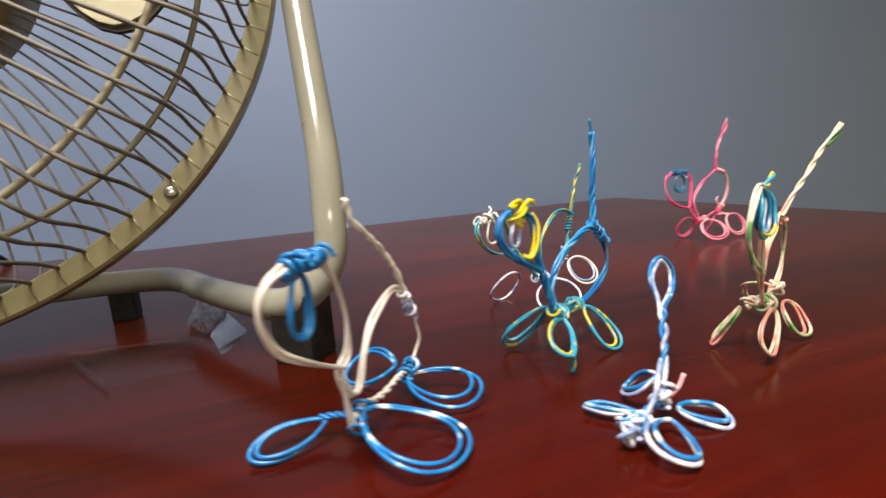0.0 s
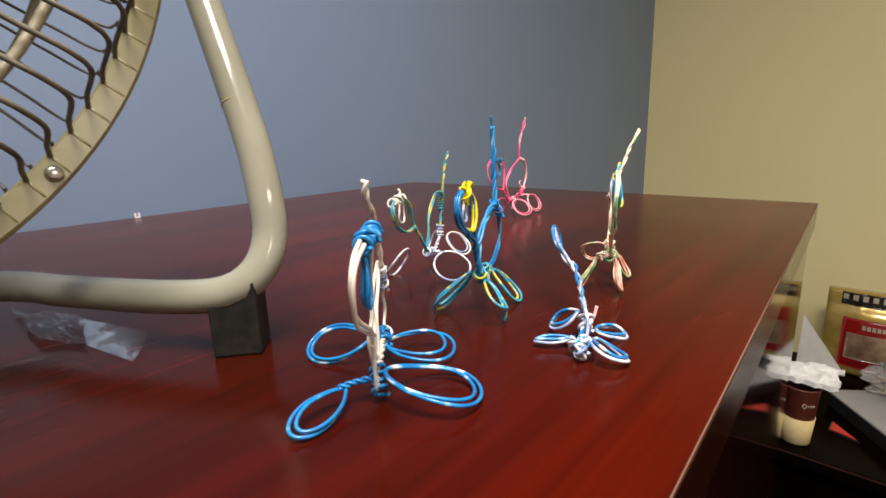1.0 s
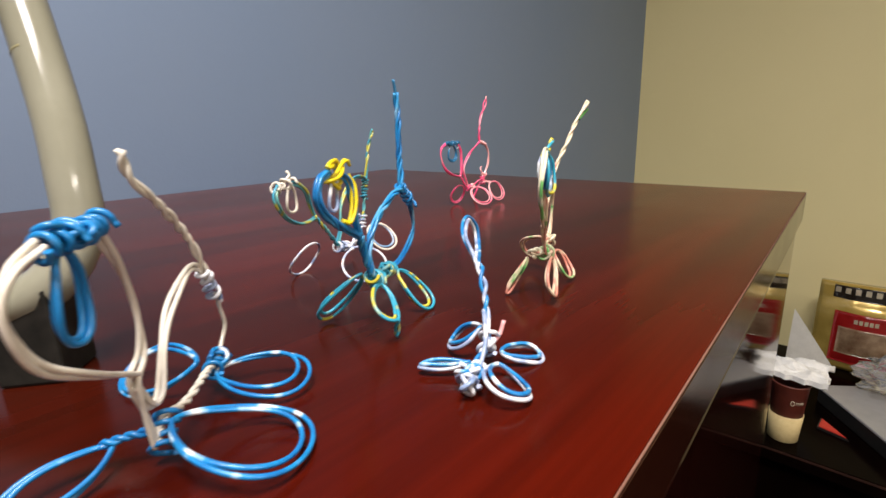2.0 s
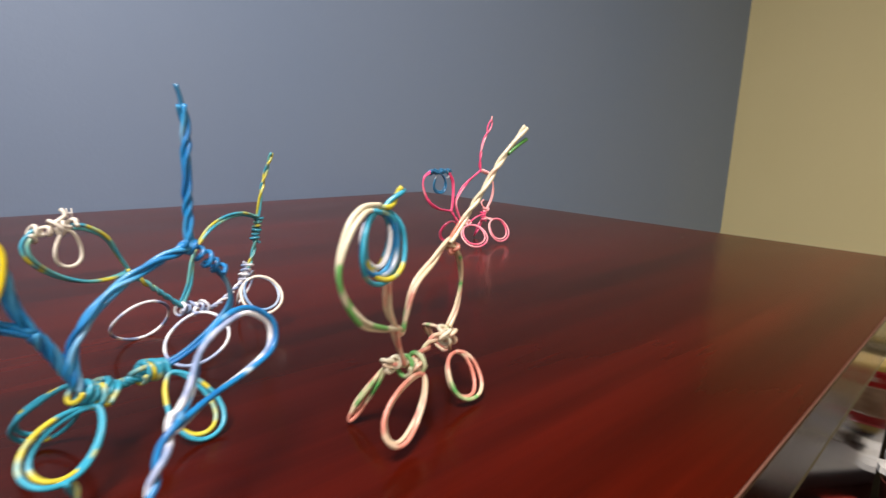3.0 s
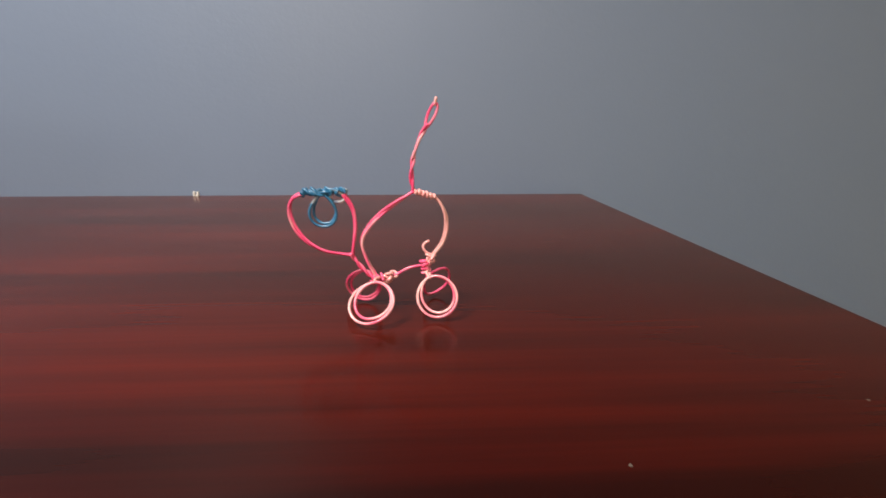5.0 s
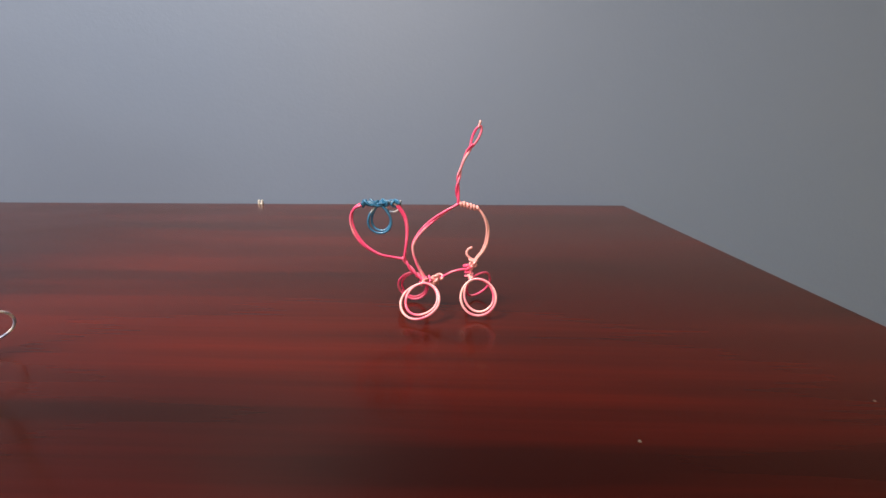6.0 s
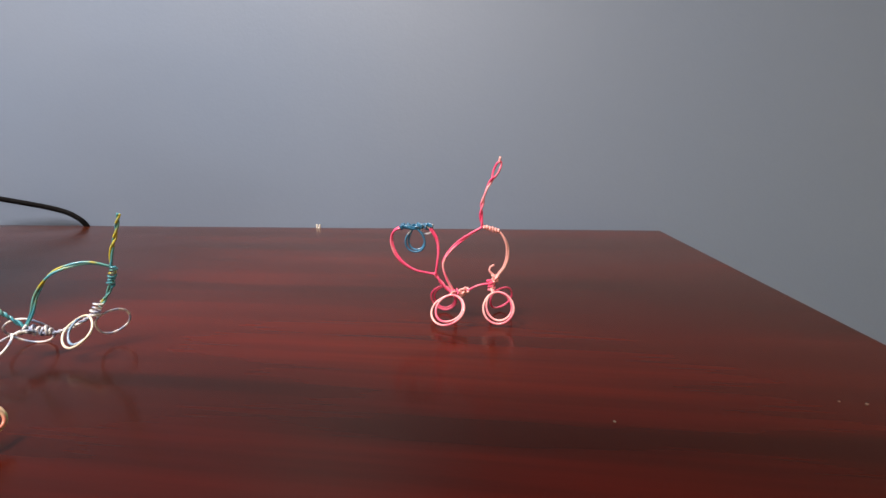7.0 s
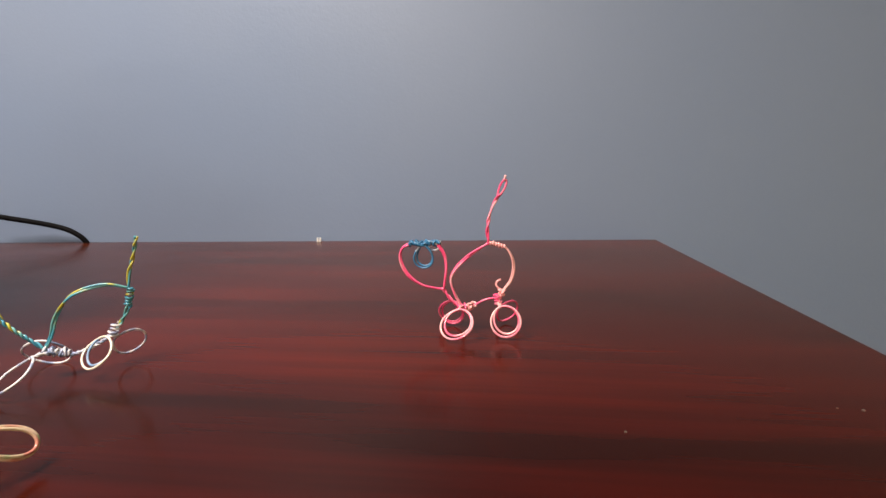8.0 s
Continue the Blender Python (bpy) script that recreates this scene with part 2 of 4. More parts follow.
M_PANEL = bpy.data.materials.new("lit_panel")
M_PANEL.use_nodes = True
M_PANEL.node_tree.nodes["Principled BSDF"].inputs["Emission Color"].default_value = (1, 0.96, 0.88, 1)
M_PANEL.node_tree.nodes["Principled BSDF"].inputs["Emission Strength"].default_value = 3.0


# ---- mesh helpers ----
def link_mesh(name, bm, mats, parent=None, label="", smooth=False):
    me = bpy.data.meshes.new(name)
    bmesh.ops.recalc_face_normals(bm, faces=bm.faces)
    bm.to_mesh(me)
    bm.free()
    for m in mats if isinstance(mats, (list, tuple)) else [mats]:
        me.materials.append(m)
    if smooth:
        for p in me.polygons:
            p.use_smooth = True
    ob = new(name, me)
    if parent is not None:
        ob.parent = parent
    if label:
        ob["label"] = label
    return ob


def part(name, bm, mats, parent, label="", smooth=False):
    return link_mesh(name, bm, mats, parent, label, smooth)


def thing(name, origin, label, category, group="", kind=""):
    ob = new(name)
    ob.location = origin
    ob.empty_display_size = 0.01
    return tagged(ob, label, category, group, kind)


def box(x0, x1, y0, y1, z0, z1, bevel=0.0, seg=2):
    made = bmesh.new()
    bmesh.ops.create_cube(made, size=1)
    for v in made.verts:
        v.co = Vector(((x0 + x1) / 2 + v.co.x * (x1 - x0), (y0 + y1) / 2 + v.co.y * (y1 - y0), (z0 + z1) / 2 + v.co.z * (z1 - z0)))
    if bevel:
        bmesh.ops.bevel(made, geom=made.edges[:], offset=bevel, segments=seg, affect="EDGES", profile=0.5)
    return made


def lathe(profile, n=40):
    """A closed turned body from (radius, height) pairs."""
    bm = bmesh.new()
    rings = []
    for r, z in profile:
        rings.append([bm.verts.new((r * math.cos(2 * math.pi * i / n), r * math.sin(2 * math.pi * i / n), z)) for i in range(n)])
    for a, b in zip(rings, rings[1:]):
        for i in range(n):
            bm.faces.new((a[i], a[(i + 1) % n], b[(i + 1) % n], b[i]))
    return bm, rings


def smooth_path(pts, step=0.0009):
    """Catmull-Rom through the points, evenly sampled."""
    pts = [Vector(p) for p in pts]
    ext = [pts[0] * 2 - pts[1]] + pts + [pts[-1] * 2 - pts[-2]]
    out = []
    for i in range(1, len(ext) - 2):
        p0, p1, p2, p3 = ext[i - 1:i + 3]
        n = max(2, int((p2 - p1).length / step))
        for k in range(n):
            s = k / n
            out.append(0.5 * (2 * p1 + (p2 - p0) * s + (2 * p0 - 5 * p1 + 4 * p2 - p3) * s * s + (3 * p1 - p0 - 3 * p2 + p3) * s ** 3))
    out.append(pts[-1])
    return out


def frames_along(path):
    """Tangent and two normals at each sample, carried along without twist."""
    tang = []
    for i in range(len(path)):
        d = path[min(i + 1, len(path) - 1)] - path[max(i - 1, 0)]
        tang.append(d.normalized() if d.length > 1e-9 else Vector((0, 0, 1)))
    ref = Vector((0, 0, 1)) if abs(tang[0].z) < 0.9 else Vector((1, 0, 0))
    n = tang[0].cross(ref).normalized()
    out = []
    for t in tang:
        n = (n - t * n.dot(t)).normalized()
        out.append((t, n, t.cross(n)))
    return out


def sweep(bm, path, radius, sides=8, mat=0, seed=0.0):
    """A round bar along a path, capped, with its length in metres as u."""
    uv = bm.loops.layers.uv.verify()
    fr = frames_along(path)
    rings, run, total = [], [], 0.0
    for i, (p, (t, a, b)) in enumerate(zip(path, fr)):
        total += (p - path[i - 1]).length if i else 0.0
        run.append(total)
        rings.append([bm.verts.new(p + radius * (math.cos(2 * math.pi * k / sides) * a + math.sin(2 * math.pi * k / sides) * b)) for k in range(sides)])
    for i in range(len(rings) - 1):
        for k in range(sides):
            k2 = (k + 1) % sides
            f = bm.faces.new((rings[i][k], rings[i][k2], rings[i + 1][k2], rings[i + 1][k]))
            f.material_index, f.smooth = mat, True
            for loop, j in zip(f.loops, (i, i, i + 1, i + 1)):
                loop[uv].uv = (run[j] + seed, seed * 3.1)
    for ring in (rings[0][::-1], rings[-1]):
        f = bm.faces.new(ring)
        f.material_index = mat
        for loop in f.loops:
            loop[uv].uv = (seed, seed * 3.1)


WIRE = 0.00068
RND = random.Random(11)


class Animal:
    """Collects the wire parts of one bent-wire figure; places are in mm over the top of the cabinet."""

    def __init__(self, origin, label, scale=1.0):
        self.o = Vector(origin) / 1000
        self.r = WIRE * scale
        self.root = thing("wire_animal", self.o, label, "wire figurine", "bent wire animals on the cabinet")

    def loc(self, p):
        return Vector(p) / 1000 - self.o

    def strand(self, name, pts, mats, count=1, pitch=0.0, spread=1.0, label="", parent=None, wobble=0.00025):
        """Wire laid through the points: count strands side by side, or twisted once every pitch mm."""
        mats = mats if isinstance(mats, (list, tuple)) else [mats]
        bm = bmesh.new()
        path = smooth_path([self.loc(p) for p in pts])
        fr = frames_along(path)
        ph = RND.uniform(0, 6.28)
        for c in range(count):
            run, line = 0.0, []
            a0, b0 = RND.uniform(0, 6), RND.uniform(0, 6)
            for i, (p, (t, a, b)) in enumerate(zip(path, fr)):
                run += (p - path[i - 1]).length if i else 0.0
                turn = ph + 2 * math.pi * c / count + (2 * math.pi * run / (pitch / 1000) + 0.7 * math.sin(run * 170 + ph) + 0.4 * math.sin(run * 410) if pitch else 2 * math.pi * run / 0.085 + 0.5 * math.sin(run * 75 + ph) + 0.12 * math.sin(run * 90 + a0))
                off = self.r * spread * (1.0 if count == 2 else 1.35) if count > 1 else 0.0
                w = wobble * math.sin(run * 260 + b0)
                line.append(p + off * (math.cos(turn) * a + math.sin(turn) * b) + w * a)
            sweep(bm, line, self.r, 8, c % len(mats), RND.uniform(0, 4))
        return part(name, bm, mats, parent or self.root, label)

    def loop(self, name, base, tip, width, normal, mats, turns=2, label="", round_=0.45, parent=None):
        """A tear-shaped loop of wire from base out to tip, wound a few times."""
        mats = mats if isinstance(mats, (list, tuple)) else [mats]
        base, tip = self.loc(base), self.loc(tip)
        ax = tip - base
        nn = Vector(normal)
        nn = (nn - ax * (nn.dot(ax) / ax.length_squared)).normalized()
        side = nn.cross(ax).normalized()
        bm = bmesh.new()
        for k in range(turns):
            w = width / 1000 * (1 - 0.17 * k) / 2
            lift = nn * self.r * (2.0 * k - (turns - 1)) * 0.9
            sh = RND.uniform(-0.03, 0.03)
            slip = side * (k * RND.choice((-1, 1)) * RND.uniform(0.02, 0.06) * width / 1000) - nn * (k * RND.uniform(0.0, 0.03) * width / 1000)
            line = []
            for i in range(65):
                th = 2 * math.pi * i / 64
                f = (1 - math.cos(th)) / 2 * (1 - 0.08 * k + sh)
                g = math.sin(th) * (round_ + (1 - round_) * 1.3 * math.sin(th / 2))
                line.append(base + ax * f + side * w * g + (lift + slip) * min(1, 4 * f) + nn * 0.0003 * math.sin(3 * th + k))
            sweep(bm, smooth_path(line, 0.0015), self.r, 8, k % len(mats), RND.uniform(0, 4))
        return part(name, bm, mats, parent or self.root, label)

    def coil(self, name, start, end, radius, turns, mats, label="", parent=None, ragged=0.25):
        """Wire wrapped round the line from start to end."""
        start, end = self.loc(start), self.loc(end)
        ax = end - start
        u = ax.cross(Vector((0.3, 0.2, 1))).normalized()
        v = ax.normalized().cross(u)
        bm, line = bmesh.new(), []
        n = max(12, int(turns * 18))
        for i in range(n + 1):
            s = i / n
            th = 2 * math.pi * turns * s
            r = radius / 1000 * (1 + ragged * math.sin(th * 0.37 + 1) * 0.6)
            line.append(start + ax * (s + 0.06 * ragged * math.sin(th * 1.7)) + r * (math.cos(th) * u + math.sin(th) * v))
        line.append(line[-1] + (u * math.cos(th + 1) + v * math.sin(th + 1)) * radius / 1000 * 0.7)
        sweep(bm, smooth_path(line, 0.0007), self.r, 8, 0, RND.uniform(0, 4))
        return part(name, bm, mats, parent or self.root, label)

    def knot(self, name, centre, size, mats, label="", parent=None, squash=0.8):
        """A lumpy overhand knot."""
        c, bm, line = self.loc(centre), bmesh.new(), []
        a = RND.uniform(0, 6.28)
        for i in range(97):
            th = 4 * math.pi * i / 96
            k = size / 1000 / 3
            x, y, z = (math.sin(th * 0.5 * 1) + 2 * math.sin(th)) * k, (math.cos(th * 0.5) - 2 * math.cos(th)) * k, -math.sin(1.5 * th) * k * 1.3
            line.append(c + Vector((x * math.cos(a) - z * math.sin(a), x * math.sin(a) + z * math.cos(a), y * squash)))
        sweep(bm, smooth_path(line, 0.0008), self.r * 1.05, 8, 0, RND.uniform(0, 4))
        return part(name, bm, mats, parent or self.root, label)


# ---- room ----
def slab(name, x0, x1, y0, y1, z0, z1, mat, label, category):
    ob = link_mesh(name, box(x0, x1, y0, y1, z0, z1), mat)
    return tagged(ob, label, category, kind="structure")


WALL_Y, WALL_X, TOP_X0, TOP_X1, TOP_Y0, TOP_Y1, TOP_T = 1.352, 1.91, -0.87, 0.65, 0.691, 1.346, 0.03
slab("wall_north", -2.6, WALL_X, WALL_Y, WALL_Y + 0.12, FLOOR, CEIL, M_WALL_BLUE, "matt blue-grey painted wall behind the cabinet", "wall")
slab("wall_east", WALL_X, WALL_X + 0.12, -3.0, WALL_Y + 0.12, FLOOR, CEIL, M_WALL_TAN, "plain tan painted side wall", "wall")
slab("wall_west", -2.72, -2.6, -3.0, WALL_Y + 0.12, FLOOR, CEIL, M_WALL_PLAIN, "plain painted wall closing the office", "wall")
slab("wall_south", -2.6, WALL_X, -3.12, -3.0, FLOOR, CEIL, M_WALL_PLAIN, "plain painted wall closing the office", "wall")
slab("floor", -2.72, WALL_X + 0.12, -3.12, WALL_Y + 0.12, FLOOR - 0.1, FLOOR, M_CARPET, "dark office carpet floor", "floor")
slab("ceiling", -2.72, WALL_X + 0.12, -3.12, WALL_Y + 0.12, CEIL, CEIL + 0.1, M_CEILING, "white speckled ceiling", "ceiling")


# ---- cabinet ----
def build_cabinet():
    root = thing("cabinet", (0, 0, FLOOR), "tall dark cherry laminate cabinet with glossy doors against the wall", "cabinet")
    h = -FLOOR
    part("top", box(TOP_X0, TOP_X1, TOP_Y0, TOP_Y1, h - TOP_T, h, 0.0006), M_WOOD, root, "streaked dark cherry top")
    part("edge_band", box(TOP_X0 + 0.002, TOP_X1 - 0.002, TOP_Y0 - 0.0008, TOP_Y0 - 0.0001, h - TOP_T + 0.001, h - 0.0016, 0.0002), M_WOOD_EDGE, root, "worn lighter edge strip")
    # desk's near-black laminate: shade of the gap above the doors put into the colour
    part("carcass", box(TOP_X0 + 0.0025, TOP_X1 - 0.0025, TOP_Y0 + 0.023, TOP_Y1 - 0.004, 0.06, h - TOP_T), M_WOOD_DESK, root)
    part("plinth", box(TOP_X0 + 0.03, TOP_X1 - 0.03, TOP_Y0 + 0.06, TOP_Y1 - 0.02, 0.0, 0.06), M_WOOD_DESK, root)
    part("edge_wear", box(TOP_X0 + 0.002, TOP_X1 - 0.002, TOP_Y0 - 0.0007, TOP_Y0 - 0.0001, h - 0.001, h - 0.0001, 0.0002), M_WOOD_WORN, root, "pale worn top edge")
    n, w = 3, (TOP_X1 - TOP_X0 - 0.004) / 3
    for i in range(n):
        x0 = TOP_X0 + 0.002 + i * w
        part("door", box(x0 + 0.0015, x0 + w - 0.0015, TOP_Y0 + 0.003, TOP_Y0 + 0.022, 0.07, h - TOP_T - 0.014, 0.0015), M_WOOD_DOOR, root)
    # the front runs a little out of square with the wall
    for ob in root.children:
        for v in ob.data.vertices:
            if v.co.y < 1.0:
                v.co.y += (v.co.x - 0.325) * 0.04
            elif v.co.x > 0.6:
                v.co.x -= 0.0075


build_cabinet()


# ---- low desk along the side wall ----
DESK_Z, DESK_X, DESK_BACK = -0.64, 1.197, 1.812


def build_desk():
    root = thing("desk", (0, 0, FLOOR), "dark brown laminate desk standing along the tan wall", "desk")
    h = DESK_Z - FLOOR
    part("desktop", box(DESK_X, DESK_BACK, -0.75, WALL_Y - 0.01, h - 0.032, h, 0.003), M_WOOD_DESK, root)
    part("edge_strip", box(DESK_X - 0.0015, DESK_X - 0.0002, -0.745, WALL_Y - 0.015, h - 0.006, h - 0.001, 0.0004), M_DESK_EDGE, root, "worn edge strip")
    for y0, y1 in ((-0.72, -0.28), (0.1, 0.55), (0.56, 1.0)):
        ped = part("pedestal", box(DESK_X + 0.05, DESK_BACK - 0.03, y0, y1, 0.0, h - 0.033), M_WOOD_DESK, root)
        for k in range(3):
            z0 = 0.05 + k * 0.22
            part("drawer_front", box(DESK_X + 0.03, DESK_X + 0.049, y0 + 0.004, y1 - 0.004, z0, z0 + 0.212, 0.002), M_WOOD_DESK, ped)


build_desk()


# ---- fan ----
def build_fan():
    root = thing("fan", (-0.13, 0.9, 0.0), "cream enamelled fan with dusty wire grilles on bent tube stand", "fan")
    o = Vector((-0.13, 0.9, 0.0))
    axis = Vector((0.0715, 0.981, -0.179)).normalized()
    ex = Vector((axis.y, -axis.x, 0)).normalized()
    ez = ex.cross(axis)
    c = Vector((-0.13, 0.907, 0.21)) - o

    def at(r, deg, off):
        a = radians(deg)
        return c + ex * (r * math.cos(a)) + ez * (r * math.sin(a)) + axis * off

    # the flat rim: a closed ring of rectangular section with softened corners
    prof = [(0.1802, 0.0092), (0.181, 0.008), (0.19, 0.008), (0.1912, 0.0092), (0.1912, 0.017), (0.19, 0.0182), (0.181, 0.0182), (0.1802, 0.017)]
    bm = bmesh.new()
    rings = [[bm.verts.new(at(r, i * 2.5, off)) for r, off in prof] for i in range(144)]
    for i in range(144):
        for k in range(len(prof)):
            bm.faces.new((rings[i][k], rings[i][(k + 1) % len(prof)], rings[(i + 1) % 144][(k + 1) % len(prof)], rings[(i + 1) % 144][k]))
    rim = part("rim", bm, M_FAN, root, "cream enamelled flat rim")
    for p in rim.data.polygons:
        p.use_smooth = False
    for deg in (-45.1, 44.9, 134.9, 224.9):
        bm = bmesh.new()
        bmesh.ops.create_cone(bm, cap_ends=True, segments=20, radius1=0.0034, radius2=0.0024, depth=0.003)
        bmesh.ops.bevel(bm, geom=bm.edges[:], offset=0.0005, segments=1, affect="EDGES")
        rot = axis.to_track_quat("-Z", "Y").to_matrix().to_4x4()
        bmesh.ops.transform(bm, matrix=Matrix.Translation(at(0.1862, deg, 0.0066)) @ rot, verts=bm.verts)
        part("screw", bm, M_SCREW, rim, "zinc crosshead screw", True)
    # the spokes' ends under the enamel
    for k in range(96):
        deg = -62.3 + 3.75 * k
        bm = bmesh.new()
        sweep(bm, [at(0.1806, deg, 0.009), at(0.1855, deg - 0.25, 0.0089), at(0.1905, deg - 0.5, 0.0092)], 0.0012, 10)
        part("ridge", bm, M_FAN, rim)
    # grilles: bent spokes and a ring each
    for name, front, r_in, depth in (("front_grille", -1, 0.164, 0.045), ("rear_grille", 1, 0.152, 0.034)):
        hub = lathe([(0.0, 0.0), (0.022, 0.0), (0.024, 0.002), (0.024, 0.004), (0.0, 0.005)], 28)[0]
        rot = axis.to_track_quat("Z" if front > 0 else "-Z", "Y").to_matrix().to_4x4()
        bmesh.ops.transform(hub, matrix=Matrix.Translation(at(0, 0, front * (depth + 0.014))) @ rot, verts=hub.verts)
        grille = part(name, hub, M_FAN, root, "dusty wire grille", True)
        circle = bmesh.new()
        drop = ez * (-0.012 if front < 0 else 0.0)
        ring_r, ring_off = (0.1555, -0.042) if front < 0 else (0.152, 0.032)
        sweep(circle, [at(ring_r, a, ring_off) + drop for a in range(0, 363, 3)], 0.0015, 8)
        part("grille_ring", circle, M_RING, grille)
        base = 0.0 if front < 0 else 1.9
        for k in range(96):
            deg = -62.3 + 3.75 * k + base
            tilt = 2.0 * front
            pts = [at(0.1815, deg, 0.013 + front * 0.004), at(0.1795, deg, front * 0.0045 + (0.0 if front < 0 else 0.016)), at(0.1788, deg, front * depth * 0.45), at(0.1775, deg + tilt * 0.2, front * depth * 0.78), at(0.1715, deg + tilt * 0.5, front * depth * 0.97),
                   at(0.155, deg + tilt, front * (depth + 0.002)), at(0.1, deg + tilt * 3, front * (depth + 0.008)), at(0.022, deg + tilt * 5, front * (depth + 0.014))]
            sp = bmesh.new()
            sweep(sp, smooth_path(pts, 0.004), 0.00092 if front < 0 else 0.00066, 6)
            part("spoke", sp, M_GRILLE if front < 0 else M_GRILLE_FAR, grille)
    # rotor
    hub, _ = lathe([(0.0, -0.02), (0.028, -0.018), (0.034, -0.012), (0.036, 0.012), (0.0, 0.014)], 32)
    rot = axis.to_track_quat("Z", "Y").to_matrix().to_4x4()
    bmesh.ops.transform(hub, matrix=Matrix.Translation(c) @ rot, verts=hub.verts)
    rotor = part("rotor_hub", hub, M_BLADE, root, "", True)
    for k in range(3):
        for name, mat, grow, thick, back in (("blade", M_BLADE, 0.0, 0.0022, 0.0), ("blade_rim", M_GRIME, 0.0025, 0.0012, 0.0004)):
            bm = bmesh.new()
            top, bot = [], []
            n = 40
            for i in range(n):
                th = 2 * math.pi * i / n
                rr = 0.098 + (0.0565 + grow) * math.cos(th) - 0.004 * math.cos(2 * th)
                da = (30 + grow * 500) * math.sin(th) * (0.78 + 0.22 * math.cos(th)) - 14 * math.cos(th)
                off = 0.01 * math.sin(radians(da) * 2.2)
                a = 2 + 120 * k + da
                top.append(bm.verts.new(at(rr, a, off - thick + back)))
                bot.append(bm.verts.new(at(rr, a, off + thick + back)))
            bm.faces.new(top)
            bm.faces.new(bot[::-1])
            for i in range(n):
                bm.faces.new((top[i], bot[i], bot[(i + 1) % n], top[(i + 1) % n]))
            part(name, bm, mat, rotor, "dirt along the blade's edge" if grow else "cream plastic blade")
    # motor behind the rotor
    mot, _ = lathe([(0.0, 0.026), (0.066, 0.026), (0.071, 0.031), (0.071, 0.062), (0.05, 0.085), (0.0, 0.09)], 32)
    bmesh.ops.transform(mot, matrix=Matrix.Translation(c) @ rot, verts=mot.verts)
    part("motor_housing", mot, M_FAN, root, "", True)
    # stand: one bent tube, mirrored about the axis
    right = [(67, 921, 222), (66.5, 890, 156), (66.5, 860, 93), (65.2, 849.5, 66), (63.5, 846, 48), (56, 844.5, 35), (44, 850, 27), (28, 872, 24.8), (2, 921, 24.6), (-8, 945, 24.6), (-24, 966, 24.6), (-50, 976, 24.6), (-90, 978, 24.6)]
    pts = [Vector(p) / 1000 - o for p in right]
    pts += [Vector((-0.26 - p[0] / 1000, p[1] / 1000, p[2] / 1000)) - o for p in right[::-1]]
    bm = bmesh.new()
    sweep(bm, smooth_path(pts, 0.004), 0.0074, 24)
    tube = part("stand_tube", bm, M_TUBE, root, "glossy cream bent steel tube")
    # the joint where the upright is pushed into the bent foot
    for side in (1, -1):
        bm = bmesh.new()
        low, high = Vector((0.0665, 0.8655, 0.1045)), Vector((0.0665, 0.8658, 0.1052))
        if side < 0:
            low.x, high.x = -0.26 - low.x, -0.26 - high.x
        sweep(bm, [low - o, high - o], 0.00745, 24)
        part("joint", bm, M_FAN, tube)
    for side in (1, -1):
        bm = bmesh.new()
        bmesh.ops.create_cone(bm, cap_ends=True, segments=24, radius1=0.014, radius2=0.011, depth=0.03)
        px = 0.064 if side > 0 else -0.324
        bmesh.ops.transform(bm, matrix=Matrix.Translation(Vector((px, 0.921, 0.222)) - o) @ pose(0, 0, 0, 0, 90 * side, 0), verts=bm.verts)
        part("pivot_knob", bm, M_RUBBER, root)
        fx, fy = (0.0485, 0.852) if side > 0 else (-0.3085, 0.852)
        foot = box(-0.0098, 0.0098, -0.0103, 0.0103, 0.0, 0.0225, 0.0012)
        for v in foot.verts:
            if v.co.z > 0.012:
                v.co.z += max(0.0, 0.0105 + side * v.co.x) / 0.021 * 0.011
        bmesh.ops.transform(foot, matrix=Matrix.Translation(Vector((fx, fy, 0)) - o) @ pose(0, 0, 0, 0, 0, -38 * side), verts=foot.verts)
        part("rubber_foot", foot, M_RUBBER, root, "black rubber foot")
        foot = box(-0.007, 0.007, -0.0075, 0.0075, 0.0, 0.0225, 0.0012)
        bx = -0.051 if side > 0 else -0.209
        bmesh.ops.transform(foot, matrix=Matrix.Translation(Vector((bx, 0.981, 0)) - o), verts=foot.verts)
        part("rubber_foot", foot, M_RUBBER, root, "black rubber foot")


build_fan()

# ---- bent wire animals ----
# large blue and white one beside the fan's foot
a = Animal((60, 780, 0), "white wire animal with long blue loop legs beside the fan")
a.strand("head_loop", [(54, 768, 26), (45, 758, 33), (37.5, 753, 39), (34.5, 750, 46), (34, 749, 53), (36.5, 750.5, 58), (41, 753, 61)], M_W_WHITE, 2, 0, 1.0)
a.strand("head_loop", [(51, 763, 60), (55, 768, 50), (57, 771, 40), (56, 770, 30), (53, 767, 25), (54, 768, 16), (55, 769, 6)], M_W_WHITE, 2, 0, 1.0)
a.coil("head_knot", (40, 752, 60), (46, 756, 61), 2.1, 3,  M_W_BLUE_PLAIN, "bright blue wire knot")
a.knot("head_knot", (44, 755, 62), 3.2, M_W_BLUE_PLAIN)
a.knot("head_knot", (47, 757, 61), 2.8, M_W_BLUE)
a.coil("head_knot", (48, 758, 61), (52, 762, 62), 2.0, 3, M_W_BLUE_PLAIN)
a.loop("tongue", (44, 756, 59), (43, 755, 41), 8.5, (-0.7, 0.7, 0), M_W_BLUE_PLAIN, 2, "hanging blue loop")
